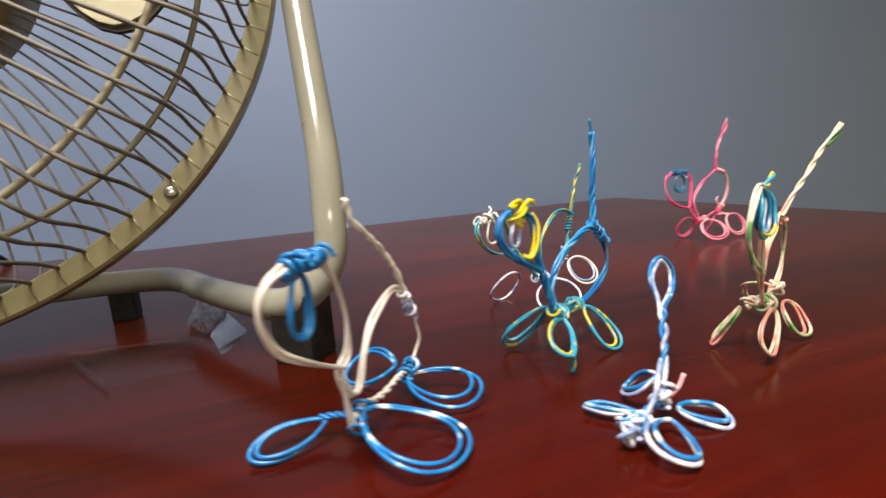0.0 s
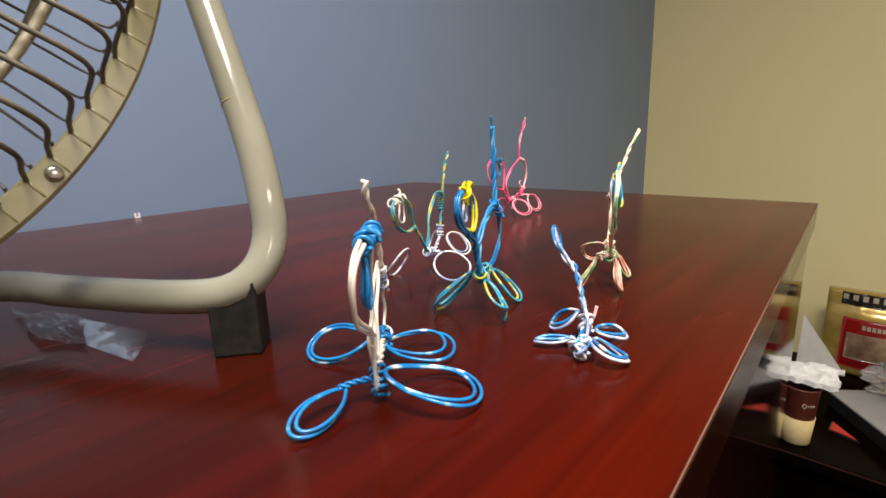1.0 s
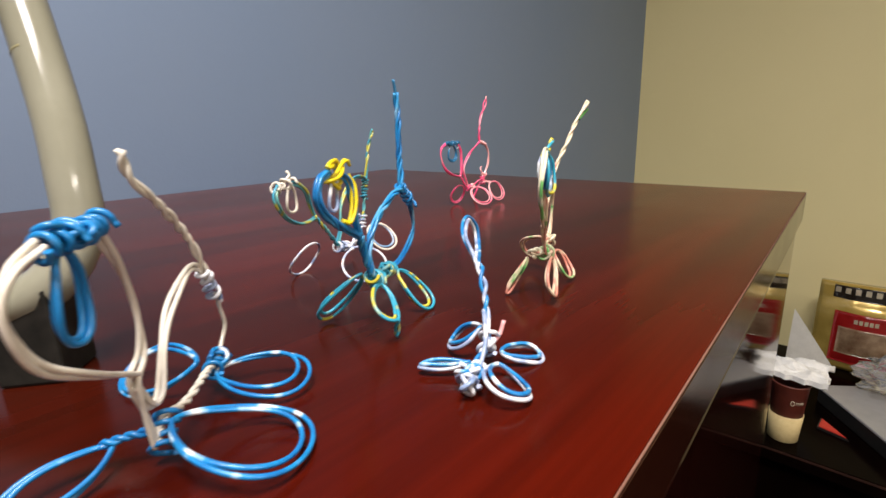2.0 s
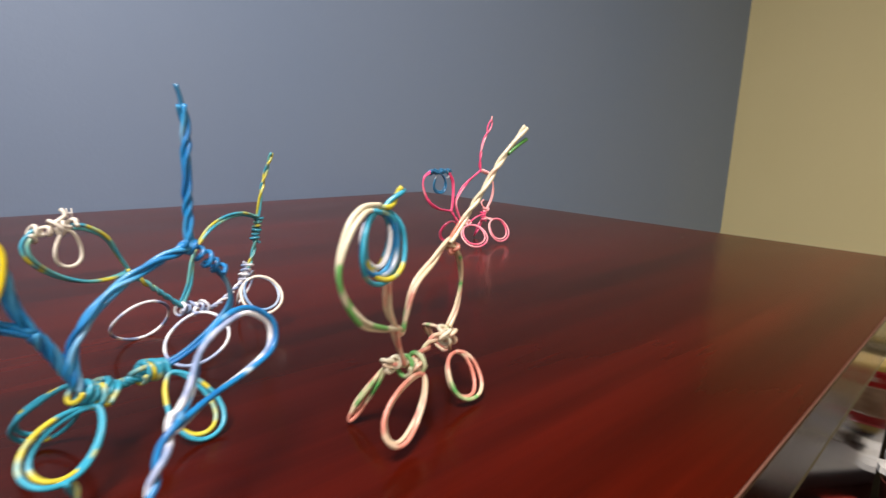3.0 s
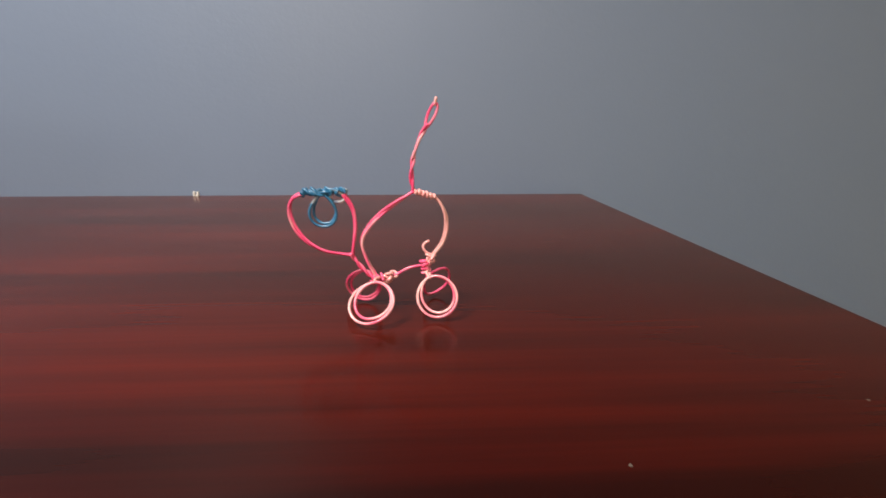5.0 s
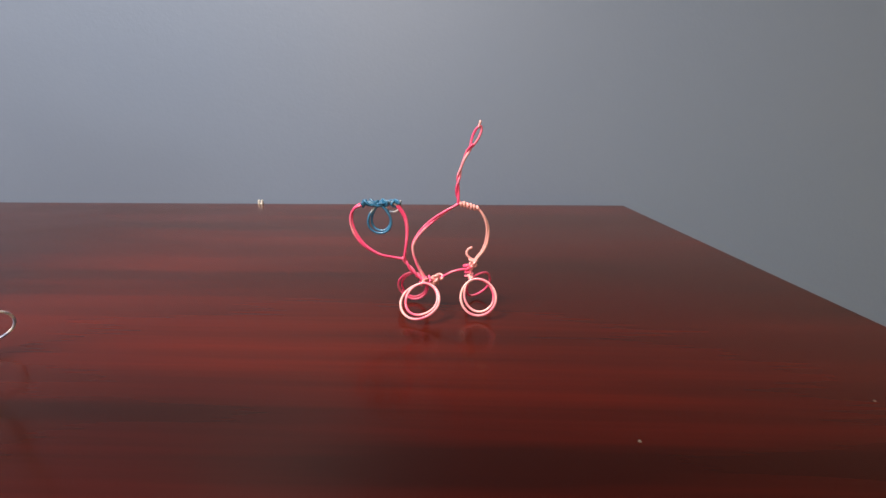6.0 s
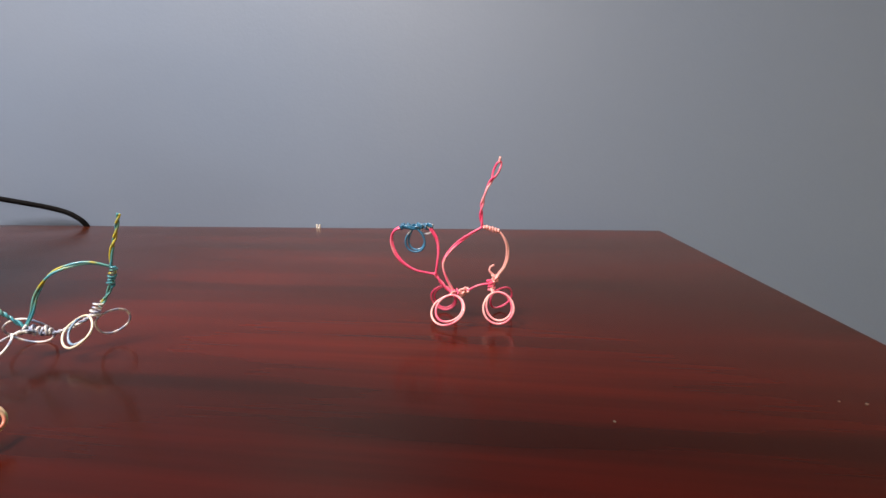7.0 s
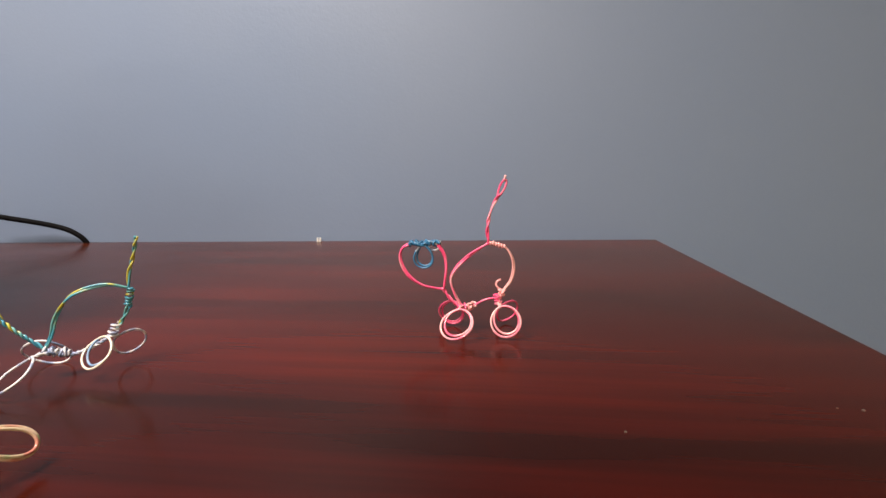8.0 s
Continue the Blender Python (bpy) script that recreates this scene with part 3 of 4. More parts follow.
a.strand("body_loop", [(53, 767, 24), (56, 770, 16), (59, 773, 17), (62, 776, 26), (67, 781, 35), (75, 789, 41), (80, 794, 40), (83, 796, 36)], M_W_WHITE, 2, 0, 1.0)
a.coil("tail_wrap", (81, 794, 39), (85, 798, 28), 1.7, 4, M_W_COOL)
a.strand("body_loop", [(85, 798, 30), (87, 801, 24), (88, 801, 18), (85, 799, 13), (81, 795, 9)], M_W_WHITE, 1)
a.strand("tail", [(82, 795, 38), (78, 791, 48), (73, 786, 56), (66, 779, 64), (62, 776, 69), (61, 775, 75)], M_W_WHITE, 2, 12, 0.9, "twisted white wire tail")
a.strand("spine", [(55, 769, 7), (59, 773, 10), (66, 780, 8), (74, 788, 9), (81, 795, 9)], M_W_WHITE, 2, 7, 0.9)
a.coil("hip_knot", (78, 791, 8), (84, 798, 10), 2.4, 4, M_W_BLUE_PLAIN)
a.coil("hip_knot", (81, 798, 6), (82, 793, 12), 2.2, 3, M_W_BLUE)
a.coil("shoulder_knot", (56, 768, 4), (60, 774, 11), 2.5, 4, M_W_BLUE_PLAIN)
a.loop("leg", (59.9, 770, 10.1), (81.7, 745.6, 2.6), 30.9, (0.02, 0.1, 1), M_W_BLUE, 2, "blue wire leg loop banded with white")
a.strand("leg_stem", [(58, 772, 8), (52, 775, 8), (46, 778, 7)], M_W_BLUE, 2, 5, 0.9)
a.loop("leg", (48.2, 777.3, 6.3), (25, 772.5, 3), 10.9, (0.15, -0.37, 0.92), M_W_BLUE, 2, "blue wire leg loop banded with white")
a.loop("leg", (80.1, 792.7, 6.8), (99, 773.5, 4.9), 20.2, (-0.26, -0.01, 0.96), M_W_BLUE, 2, "blue wire leg loop banded with white")
a.loop("leg", (76, 796.8, 9.9), (62.2, 822.7, 3.9), 18, (-0.19, -0.61, 0.77), M_W_BLUE, 2, "blue wire leg loop banded with white")

# stout blue one with a yellow topknot
b = Animal((150, 798, 0), "stout blue wire animal with yellow topknot and teal legs", 1.0)
b.strand("head_loop", [(137, 791, 39), (130, 789, 43), (124, 786, 46), (118, 784, 51), (115, 783, 57), (117, 784, 62), (122, 786, 64)], M_W_BLUE_SOFT, 5, 60, 1.0, "thick bundle of blue strands")
b.strand("head_loop", [(137, 791, 39), (135, 790, 45), (134, 790, 53), (132, 789, 60), (127, 788, 64)], M_W_BLUE_SOFT, 3, 50, 1.0)
b.strand("neck", [(137, 791, 39), (140, 793, 32), (144, 794, 22)], M_W_BLUE_SOFT, 5, 14, 1.1, "twisted blue neck")
b.strand("topknot", [(119, 786, 61), (125, 785, 63), (131, 789, 67), (134, 790, 66)], M_W_YELLOW, 2, 18, 1.0, "bright yellow wire knot")
b.strand("topknot", [(121, 784, 66), (127, 789, 67), (129, 790, 62), (126, 786, 59), (122, 787, 62), (124, 788, 66)], M_W_YELLOW, 2, 14, 1.0)
b.strand("tongue", [(132, 789, 62), (134, 789, 58), (133, 788, 51), (130, 787, 46), (127, 787, 47)], M_W_YELLOW, 2, 0, 1.0, "hanging yellow wire end")
b.loop("tongue", (125, 787, 62), (122, 785, 51), 5, (-0.3, 0.9, 0), M_W_COOL, 1)
b.strand("body_loop", [(144, 794, 21), (143, 794, 28), (145, 795, 35), (152, 798, 43), (163, 802, 49), (173, 806, 52)], M_W_BLUE_SOFT, 3, 40, 1.0)
b.coil("tail_wrap", (172, 806, 54), (182, 809, 43), 1.9, 5, M_W_BLUE_PLAIN)
b.strand("body_loop", [(180, 808, 45), (184, 811, 38), (184, 811, 31), (178, 808, 25), (170, 805, 21), (161, 803, 18)], M_W_BLUE_SOFT, 2, 0, 1.0)
b.strand("tail", [(173, 806, 50), (174, 807, 60), (175, 808, 75), (176, 809, 86), (175.6, 809, 92)], M_W_BLUE_SOFT, 3, 19, 0.95, "tall twisted blue tail")
b.strand("tail_tip", [(175.7, 809, 90), (175.4, 809, 94), (174.6, 809, 97.5)], M_W_STEEL, 1)
b.strand("spine", [(144, 794, 20), (151, 799, 18), (160, 803, 18)], M_W_TEAL, 4, 9, 1.0)
b.coil("shoulder_knot", (143, 793, 22), (148, 796, 17), 2.6, 4, M_W_TEAL)
b.coil("shoulder_knot", (147, 797, 20), (150, 797, 17), 2.8, 3, M_W_TEAL)
b.knot("shoulder_knot", (147, 796, 19), 4.0, M_W_TEAL)
b.knot("hip_knot", (158, 802, 19), 3.6, M_W_TEAL)
b.coil("hip_knot", (157, 801, 19), (163, 804, 18), 2.5, 5, M_W_TEAL, "teal and yellow wrapped wire")
b.loop("leg", (142.6, 798.8, 21), (131.2, 812.4, 3.1), 12.8, (0.22, 0.59, 0.78), M_W_TEAL, 2, "teal and yellow wire leg loop")
b.loop("leg", (146.7, 791.6, 17.1), (133.7, 774.8, 10.6), 12.9, (-0.15, 0.8, -0.58), M_W_TEAL, 2, "teal and yellow wire leg loop")
b.strand("toe", [(138.5, 775, 9.2), (140, 776, 7.5), (140.6, 776.8, 4), (140.3, 777.3, 1.5)], M_W_TEAL, 2, 9, 1.0)
b.loop("leg", (164.4, 800.9, 17.1), (171.4, 788.8, 0.9), 13.6, (-0.38, 0.78, 0.5), M_W_TEAL, 2, "teal and yellow wire leg loop")

# slender teal one with white feet
c = Animal((185, 868, 0), "slender teal and yellow wire animal with white loop feet", 0.95)
c.strand("head_loop", [(162, 858, 35), (155, 855, 34), (148, 852, 35), (141, 849, 39), (136, 846, 45), (135, 846, 50), (138, 848, 54)], M_W_TEAL_DULL, 2)
c.strand("head_loop", [(162, 858, 35), (159, 857, 42), (156, 855, 49), (151, 853, 53), (147, 852, 54)], M_W_TEAL_DULL, 2)
c.coil("head_knot", (136, 848, 53), (148, 852, 55), 1.8, 5, M_W_WHITE, "cream wire knot", ragged=0.8)
c.strand("head_knot", [(142, 850, 55), (146, 851, 58), (145, 852, 60)], M_W_WHITE, 1)
c.loop("tongue", (146, 851, 53), (145, 850, 41), 8, (-0.4, 0.9, 0), M_W_WHITE, 1, "hanging white loop")
c.strand("neck", [(161, 857, 36), (169, 860, 27), (178, 864, 17)], M_W_TEAL_DULL, 2, 7, 0.95, "twisted teal and yellow neck")
c.strand("body_loop", [(178, 864, 16), (182, 866, 24), (185, 868, 35), (192, 871, 45), (200, 876, 49), (209, 880, 50), (217, 885, 47)], M_W_TEAL_DULL, 2)
c.coil("tail_wrap", (218, 886, 47), (215, 885, 36), 1.6, 6, M_W_TEAL_DULL)
c.strand("body_loop", [(216, 885, 40), (214, 884, 32), (210, 881, 24)], M_W_TEAL_DULL, 2, 12, 0.9)
c.strand("tail", [(217, 885, 46), (219, 885, 56), (222, 886, 66), (226, 886, 77)], M_W_TEAL_DULL, 2, 17, 0.85, "twisted teal tail")
c.strand("spine", [(178, 864, 15), (187, 868, 12), (197, 873, 14), (209, 880, 21)], M_W_COOL, 2, 6, 0.95)
c.coil("shoulder_knot", (177, 863, 16), (189, 869, 13), 2.0, 7, M_W_COOL, "white wrapped wire", ragged=0.6)
c.coil("hip_knot", (210, 881, 27), (207, 879, 19), 2.1, 4, M_W_COOL)
c.loop("leg", (208.6, 871.5, 21.9), (212.2, 858.6, 8.6), 17, (-0.1, 0.98, 0.18), [M_W_WHITE, M_W_STEEL_PALE], 2, "white wire foot loop", 0.9)
c.strand("leg_stem", [(184, 866, 14), (182.5, 859, 16), (181, 853.9, 15.8)], M_W_COOL, 2, 7, 0.9)
c.loop("leg", (181, 853.9, 15.8), (178, 834.7, 3.6), 22.8, (-0.32, -0.36, 0.88), M_W_COOL, 1, "white wire foot loop", 0.8)
c.loop("leg", (170.8, 873.2, 17.7), (159.8, 880.2, 1.2), 24, (-0.13, 0.66, 0.74), M_W_COOL, 1, "white wire foot loop", 0.8)
c.loop("leg", (208, 881, 18), (212, 895, 8.4), 17.4, (-0.78, 0.4, 0.48), M_W_COOL, 1, "white wire foot loop", 0.8)

# tan one with a teal ball on its head
e = Animal((225, 763, 0), "tan and pink wire animal with teal wire ball head")
e.strand("head_loop", [(213, 757, 33), (206, 753, 36), (199, 750, 40), (194, 748, 47), (192, 747, 55), (195, 748, 63), (200, 750, 67), (206, 753, 67)], M_W_CREAMGREEN, 2, 0, 0.9)
e.strand("head_loop", [(213, 757, 33), (209, 755, 40), (209, 755, 47), (212, 757, 54), (213, 757, 60), (209, 755, 65)], M_W_TAN, 2, 0, 0.9)
e.loop("head_ball", (206, 753, 66), (204, 752, 49), 17, (-0.45, 0.9, 0), [M_W_TEAL, M_W_BLUE_SOFT], 3, "wound teal wire ball", 0.9)
e.loop("head_ball", (208, 755, 66), (206, 752, 49), 13, (-0.1, 0.9, 0.1), [M_W_TEAL, M_W_STEEL, M_W_COOL], 3, "", 0.9)
e.strand("ear", [(203, 752, 66), (209, 754, 67), (214, 755, 71)], M_W_TEAL, 2, 10, 0.9, "teal wire end")
e.strand("neck", [(212, 757, 34), (214, 758, 28), (217, 759, 21)], M_W_TAN, 2, 0, 0.9)
e.strand("body_loop", [(213, 757, 33), (216, 759, 31), (218, 760, 35), (223, 762, 43), (232, 766, 48), (243, 772, 52)], M_W_TAN, 2, 0, 0.9)
e.knot("tail_knot", (244, 772, 49), 2.2, M_W_TAN)
e.strand("body_loop", [(244, 772, 50), (249, 774, 44), (251, 775, 36), (248, 774, 28), (243, 772, 22)], M_W_TAN, 2, 0, 0.9)
e.strand("tail", [(242, 771, 51), (250, 771, 60), (258, 770, 71), (266, 769, 81), (272, 768, 88)], M_W_CREAMTAIL, 2, 20, 0.8, "twisted cream tail")
e.strand("tail_tip", [(265, 769, 79), (269, 768, 82), (273, 768, 84)], M_W_GREEN, 1, label="green wire end")
e.strand("spine", [(218, 759, 20), (226, 763, 21), (234, 767, 22), (242, 771, 21)], M_W_TAN, 2, 14, 1.2)
e.knot("hip_knot", (239, 769, 21), 4.0, M_W_CREAMGREEN)
e.knot("hip_knot", (244, 772, 19), 3.6, M_W_TAN)
e.coil("shoulder_knot", (217, 760, 20), (224, 761, 19), 2.2, 4, M_W_CREAMGREEN, ragged=0.7)
e.knot("shoulder_knot", (222, 761, 18), 3.4, M_W_TAN)
e.loop("leg", (222.5, 757.7, 16.4), (204, 748.4, 6.3), 13.1, (-0.17, 0.96, -0.2), M_W_TAN, 2, "pink and cream wire leg loop")
e.knot("shoulder_knot", (215, 763, 20), 3.0, M_W_CREAMGREEN)
e.strand("leg_stem", [(218, 760, 20), (213, 764, 20)], M_W_TAN, 2, 5, 0.9)
e.loop("leg", (214.4, 766.4, 17), (206, 772.3, 1.5), 2.5, (0.52, 0.65, 0.55), M_W_TAN, 2, "pink and cream wire leg loop")
e.loop("leg", (242.4, 767.2, 14.8), (242.1, 758.1, 1.6), 14.9, (-0.15, 0.99, -0.05), M_W_TAN, 2, "pink and cream wire leg loop", 0.85)
e.loop("leg", (242, 774, 20), (252.1, 791.5, 8.4), 13.3, (0.48, -0.46, 0.74), M_W_TAN, 2, "pink and cream wire leg loop")

# small low white and blue one
PAIR = [M_W_COOL, M_W_BLUE]
f = Animal((146, 738, 0), "small low wire figure of paired white and blue strands", 1.05)
f.strand("stem", [(146, 738, 7), (149, 741, 13), (154, 746, 23), (159, 752, 30)], PAIR, 2, 13, 1.0, "twisted white and blue stem")
f.strand("head_loop", [(158, 751, 28), (162, 757, 31), (166, 764, 36), (172, 769, 40), (179, 773, 41), (185, 774, 36), (184, 772, 30), (176, 766, 28), (166, 758, 28), (158, 751, 27)], PAIR, 2, 0, 0.95, "open loop at the stem's end")
f.strand("front_arc", [(150, 743, 17), (145, 739, 16), (138, 734, 11), (131, 731, 6), (126, 731, 4)], [M_W_COOL], 1)
f.knot("front_ball", (126, 731, 4.5), 3.8, M_W_COOL, "lump of knotted white and blue wire")
f.knot("front_ball", (129, 733, 5.5), 4.0, M_W_BLUE)
f.knot("front_ball", (131, 732, 6), 3.6, M_W_COOL)
f.coil("front_ball", (127, 732, 3.5), (131, 733, 7), 2.6, 2.5, M_W_COOL, ragged=0.9)
f.strand("spine", [(128, 733, 5), (137, 736, 6), (146, 739, 7)], PAIR, 2, 10)
f.coil("shoulder_knot", (143, 737, 6), (148, 740, 10), 2.0, 3, M_W_COOL, ragged=0.8)
f.knot("shoulder_knot", (146, 738, 8), 3.0, M_W_COOL)
f.strand("stub", [(148, 738, 7), (151, 737, 10), (153, 737, 14)], M_W_PALE, 1)
f.loop("leg", (141.9, 731.5, 4), (129, 716.9, 4.5), 14.8, (0.39, -0.14, 0.91), PAIR, 2, "white and blue wire leg loop")
f.loop("leg", (148.7, 735, 4.7), (162.2, 727.6, 1.2), 9.8, (-0.2, -0.12, 0.97), PAIR, 2, "white and blue wire leg loop")
f.loop("leg", (148.5, 743.3, 11.4), (146.1, 755.6, 3.5), 10.6, (-0.46, 0.58, 0.67), PAIR, 2, "white and blue wire leg loop")
f.loop("leg", (137, 739.3, 4.2), (126.6, 752, 3.2), 3.2, (-0, -0.2, 0.98), PAIR, 2, "white and blue wire leg loop")

# pink one standing alone
p = Animal((408, 955, 0), "pink wire animal with a blue knotted face, standing alone", 1.0)
p.strand("head_loop", [(393, 955, 29), (386, 955, 30), (378, 954, 32), (370, 954, 37), (365, 954, 44), (363, 954, 52), (365, 954, 58), (371, 954, 61)], M_W_PINK, 2, 0, 0.9)
p.strand("head_loop", [(392, 955, 29), (393, 955, 36), (394, 955, 45), (393, 955, 53), (389, 955, 60)], M_W_PINK, 2, 0, 0.9)
p.coil("head_knot", (369, 954, 61), (389, 955, 61), 1.3, 9, M_W_STEEL, "dark blue wrapped wire", ragged=0.9)
p.strand("head_knot", [(370, 953, 62), (378, 953, 60), (384, 954, 62), (391, 955, 61)], M_W_STEEL, 2, 9)
p.loop("tongue", (379, 954, 60), (379, 954, 44), 13, (0, 1, 0), M_W_STEEL, 2, "hanging blue loop")
p.loop("tongue", (386, 955, 61), (386, 955, 56), 7, (0, 1, 0), M_W_COOL, 1)
p.strand("neck", [(391, 955, 30), (397, 955, 22), (403, 955, 16)], M_W_PINK, 2, 9, 0.9)
p.strand("body_loop", [(404, 955, 17), (399, 955, 27), (397, 955, 36), (401, 955, 44), (408, 955, 51), (415, 955, 56), (423, 955, 61)], M_W_PINK, 2, 0, 0.9)
p.coil("tail_wrap", (424, 955, 61), (433, 956, 58), 1.1, 5, M_W_PALE, "pale wrapped wire")
p.strand("body_loop", [(423, 955, 61), (433, 956, 58), (438, 956, 51), (439, 956, 43), (437, 956, 35), (432, 956, 28), (429, 956, 21)], M_W_PALE, 2, 0, 0.7)
p.strand("tail", [(423, 955, 60), (422, 955, 68), (423, 955, 77), (426, 955, 86), (430, 955, 93)], M_W_PINK, 2, 20, 0.9, "twisted pink tail")
p.loop("tail_tip", (429, 955, 91), (434, 955, 102), 3.4, (0, 1, 0), M_W_PINK, 1)
p.strand("tail_tip", [(433, 955, 101), (434, 955, 105)], M_W_PALE, 1)
p.strand("spine", [(404, 955, 17), (412, 955, 18), (420, 955, 22), (430, 956, 24)], M_W_PINK, 1)
p.knot("shoulder_knot", (411, 955, 18), 3.2, M_W_PALE)
p.coil("shoulder_knot", (401, 955, 16), (407, 955, 17), 2.0, 3, M_W_PINK)
p.knot("hip_knot", (429, 956, 23), 2.6, M_W_PINK)
p.coil("hip_knot", (428, 956, 26), (429, 956, 18), 1.9, 4, M_W_PINK)
p.knot("hip_knot", (431, 956, 27), 3.0, M_W_PALE, "pale knotted wire")
p.strand("hip_knot", [(434, 957, 28), (430, 957, 29), (427.5, 957, 31.5), (428, 958, 34), (430.5, 958, 35.5)], M_W_PALE, 1)
p.knot("shoulder_knot", (409, 954, 17), 2.6, M_W_PALE)
p.loop("leg", (403.2, 946.4, 17.5), (401.6, 930.3, 3.0), 21.9, (0.25, 0.76, -0.6), M_W_PINK_LEG, 2, "pink wire leg loop", 0.9)
p.strand("leg_stem", [(405, 954, 17), (404, 950, 18), (403.2, 946.4, 17.5)], M_W_PALE, 2, 8, 0.9)
p.loop("leg", (430.6, 946.9, 19.7), (437, 938, 2.8), 19.3, (0.21, 0.78, -0.59), M_W_PINK_LEG, 2, "pink wire leg loop", 0.9)
p.strand("leg_stem", [(429, 955, 20), (429.5, 951, 20.5), (430.6, 946.9, 19.7)], M_W_PALE, 2, 8, 0.9)
p.loop("leg", (399.9, 960, 18.6), (392.3, 966.2, 2.6), 17.6, (0.04, 1, 0.04), M_W_PINK, 2, "pink wire leg loop", 0.9)
p.loop("leg", (431.4, 962.5, 16.3), (437.9, 974.2, 4.3), 17.3, (-0.34, 0.94, 0.04), M_W_PINK, 1, "pink wire leg loop", 0.9)
p.strand("leg_stem", [(429, 956, 18), (430, 960, 17.5), (431.4, 962.5, 16.3)], M_W_PINK, 1)


# ---- small things on the cabinet ----
def crumpled_sheet(name, corners, lift, mat, label, category, seed, n=14, thick=0.0004):
    """A thin crumpled sheet spanned between four corners."""
    bm = bmesh.new()
    q = [Vector(k) for k in corners]
    o = sum(q, Vector()) / 4
    o.z = 0 if name == "plastic_film" else o.z
    grid = []
    for i in range(n + 1):
        row = []
        for j in range(n + 1):
            s, t = i / n, j / n
            base = q[0] * (1 - s) * (1 - t) + q[1] * s * (1 - t) + q[2] * s * t + q[3] * (1 - s) * t
            w = noise.noise(base * 40 + Vector((seed, 0, 0)))
            h = max(0.0, lift * (0.35 + w + 0.3 * noise.noise(base * 60 + Vector((0, seed, 0)))))
            row.append(bm.verts.new(base - o + Vector((0.003 * w, 0.003 * noise.noise(base * 35 + Vector((0, 0, seed))), h + 0.0008))))
        grid.append(row)
    for i in range(n):
        for j in range(n):
            bm.faces.new((grid[i][j], grid[i + 1][j], grid[i + 1][j + 1], grid[i][j + 1]))
    bmesh.ops.solidify(bm, geom=bm.faces[:], thickness=thick)
    ob = link_mesh(name, bm, mat)
    ob.location = o
    return tagged(ob, label, category)


bent_film = crumpled_sheet("plastic_film", [(-0.012, 1.0, 0.001), (0.008, 0.95, 0.001), (0.003, 0.909, 0), (-0.012, 0.93, 0)], 0.004, M_FILM, "crumpled clear plastic film lying under the fan's stand", "plastic film", 3.0)
flat_film = crumpled_sheet("plastic_film", [(-0.062, 0.911, 0), (-0.008, 0.904, 0), (0.003, 0.863, 0), (-0.034, 0.857, 0)], 0.00015, M_FILM_FLAT, "flat clear plastic film lying under the fan", "plastic film", 7.0)


def film_corner(ob):
    """The film's free corner, turned up along its outer edge."""
    q = [Vector(k) - ob.location for k in ((0.008, 0.9495, 0.0), (0.0225, 0.889, 0.0), (0.011, 0.873, 0.0), (0.003, 0.9085, 0.0))]
    bm, grid, n = bmesh.new(), [], 12
    for i in range(n + 1):
        row = []
        for j in range(n + 1):
            u, v = i / n, j / n
            base = q[0] * (1 - u) * (1 - v) + q[1] * u * (1 - v) + q[2] * u * v + q[3] * (1 - u) * v
            lift = 0.0055 * (1 - v) ** 2 * (0.35 + 0.65 * u) + 0.0008 * abs(noise.noise(base * 60))
            row.append(bm.verts.new(base + Vector((0, 0, 0.0009 + lift))))
        grid.append(row)
    for i in range(n):
        for j in range(n):
            bm.faces.new((grid[i][j], grid[i + 1][j], grid[i + 1][j + 1], grid[i][j + 1]))
    bmesh.ops.solidify(bm, geom=bm.faces[:], thickness=0.0003)
    part("turned_corner", bm, M_FILM, ob, "pale turned-up corner")


film_corner(bent_film)


def fold(ob, start, end, width):
    """The doubled, slightly raised margin of a film."""
    a, b = Vector(start) - ob.location, Vector(end) - ob.location
    side = (b - a).cross(Vector((0, 0, 1))).normalized()
    bm, rows = bmesh.new(), []
    for i in range(25):
        q = a.lerp(b, i / 24)
        w = width * (0.6 + 0.6 * abs(noise.noise(q * 60)))
        rows.append([bm.verts.new(q + side * w * u + Vector((0, 0, 0.0022 + 0.0016 * math.sin(math.pi * (u + 1) / 2) + 0.0008 * noise.noise(q * 90)))) for u in (-1, -0.5, 0, 0.5, 1)])
    for i in range(24):
        for k in range(4):
            bm.faces.new((rows[i][k], rows[i + 1][k], rows[i + 1][k + 1], rows[i][k + 1]))
    bmesh.ops.solidify(bm, geom=bm.faces[:], thickness=0.0003)
    part("folded_margin", bm, M_FILM, ob, "doubled pale margin")


fold(flat_film, (-0.055, 0.898, 0), (-0.033, 0.86, 0), 0.0007)
fold(flat_film, (-0.06, 0.9105, 0), (-0.012, 0.904, 0), 0.0005)


def build_cable():
    bm = bmesh.new()
    pts = [(-0.252, 1.342, -0.008), (-0.253, 1.34, 0.002), (-0.262, 1.336, 0.014), (-0.285, 1.33, 0.027), (-0.345, 1.32, 0.041), (-0.42, 1.29, 0.058), (-0.45, 1.2, 0.07), (-0.36, 1.09, 0.12), (-0.21, 1.0, 0.18), (-0.135, 0.99, 0.195)]
    o = Vector((-0.3, 1.33, 0))
    sweep(bm, smooth_path([Vector(q) - o for q in pts], 0.004), 0.0042, 12)
    ob = link_mesh("power_cable", bm, M_CABLE)
    ob.location = o
    tagged(ob, "black power cable running from the fan behind the cabinet", "cable")


build_cable()


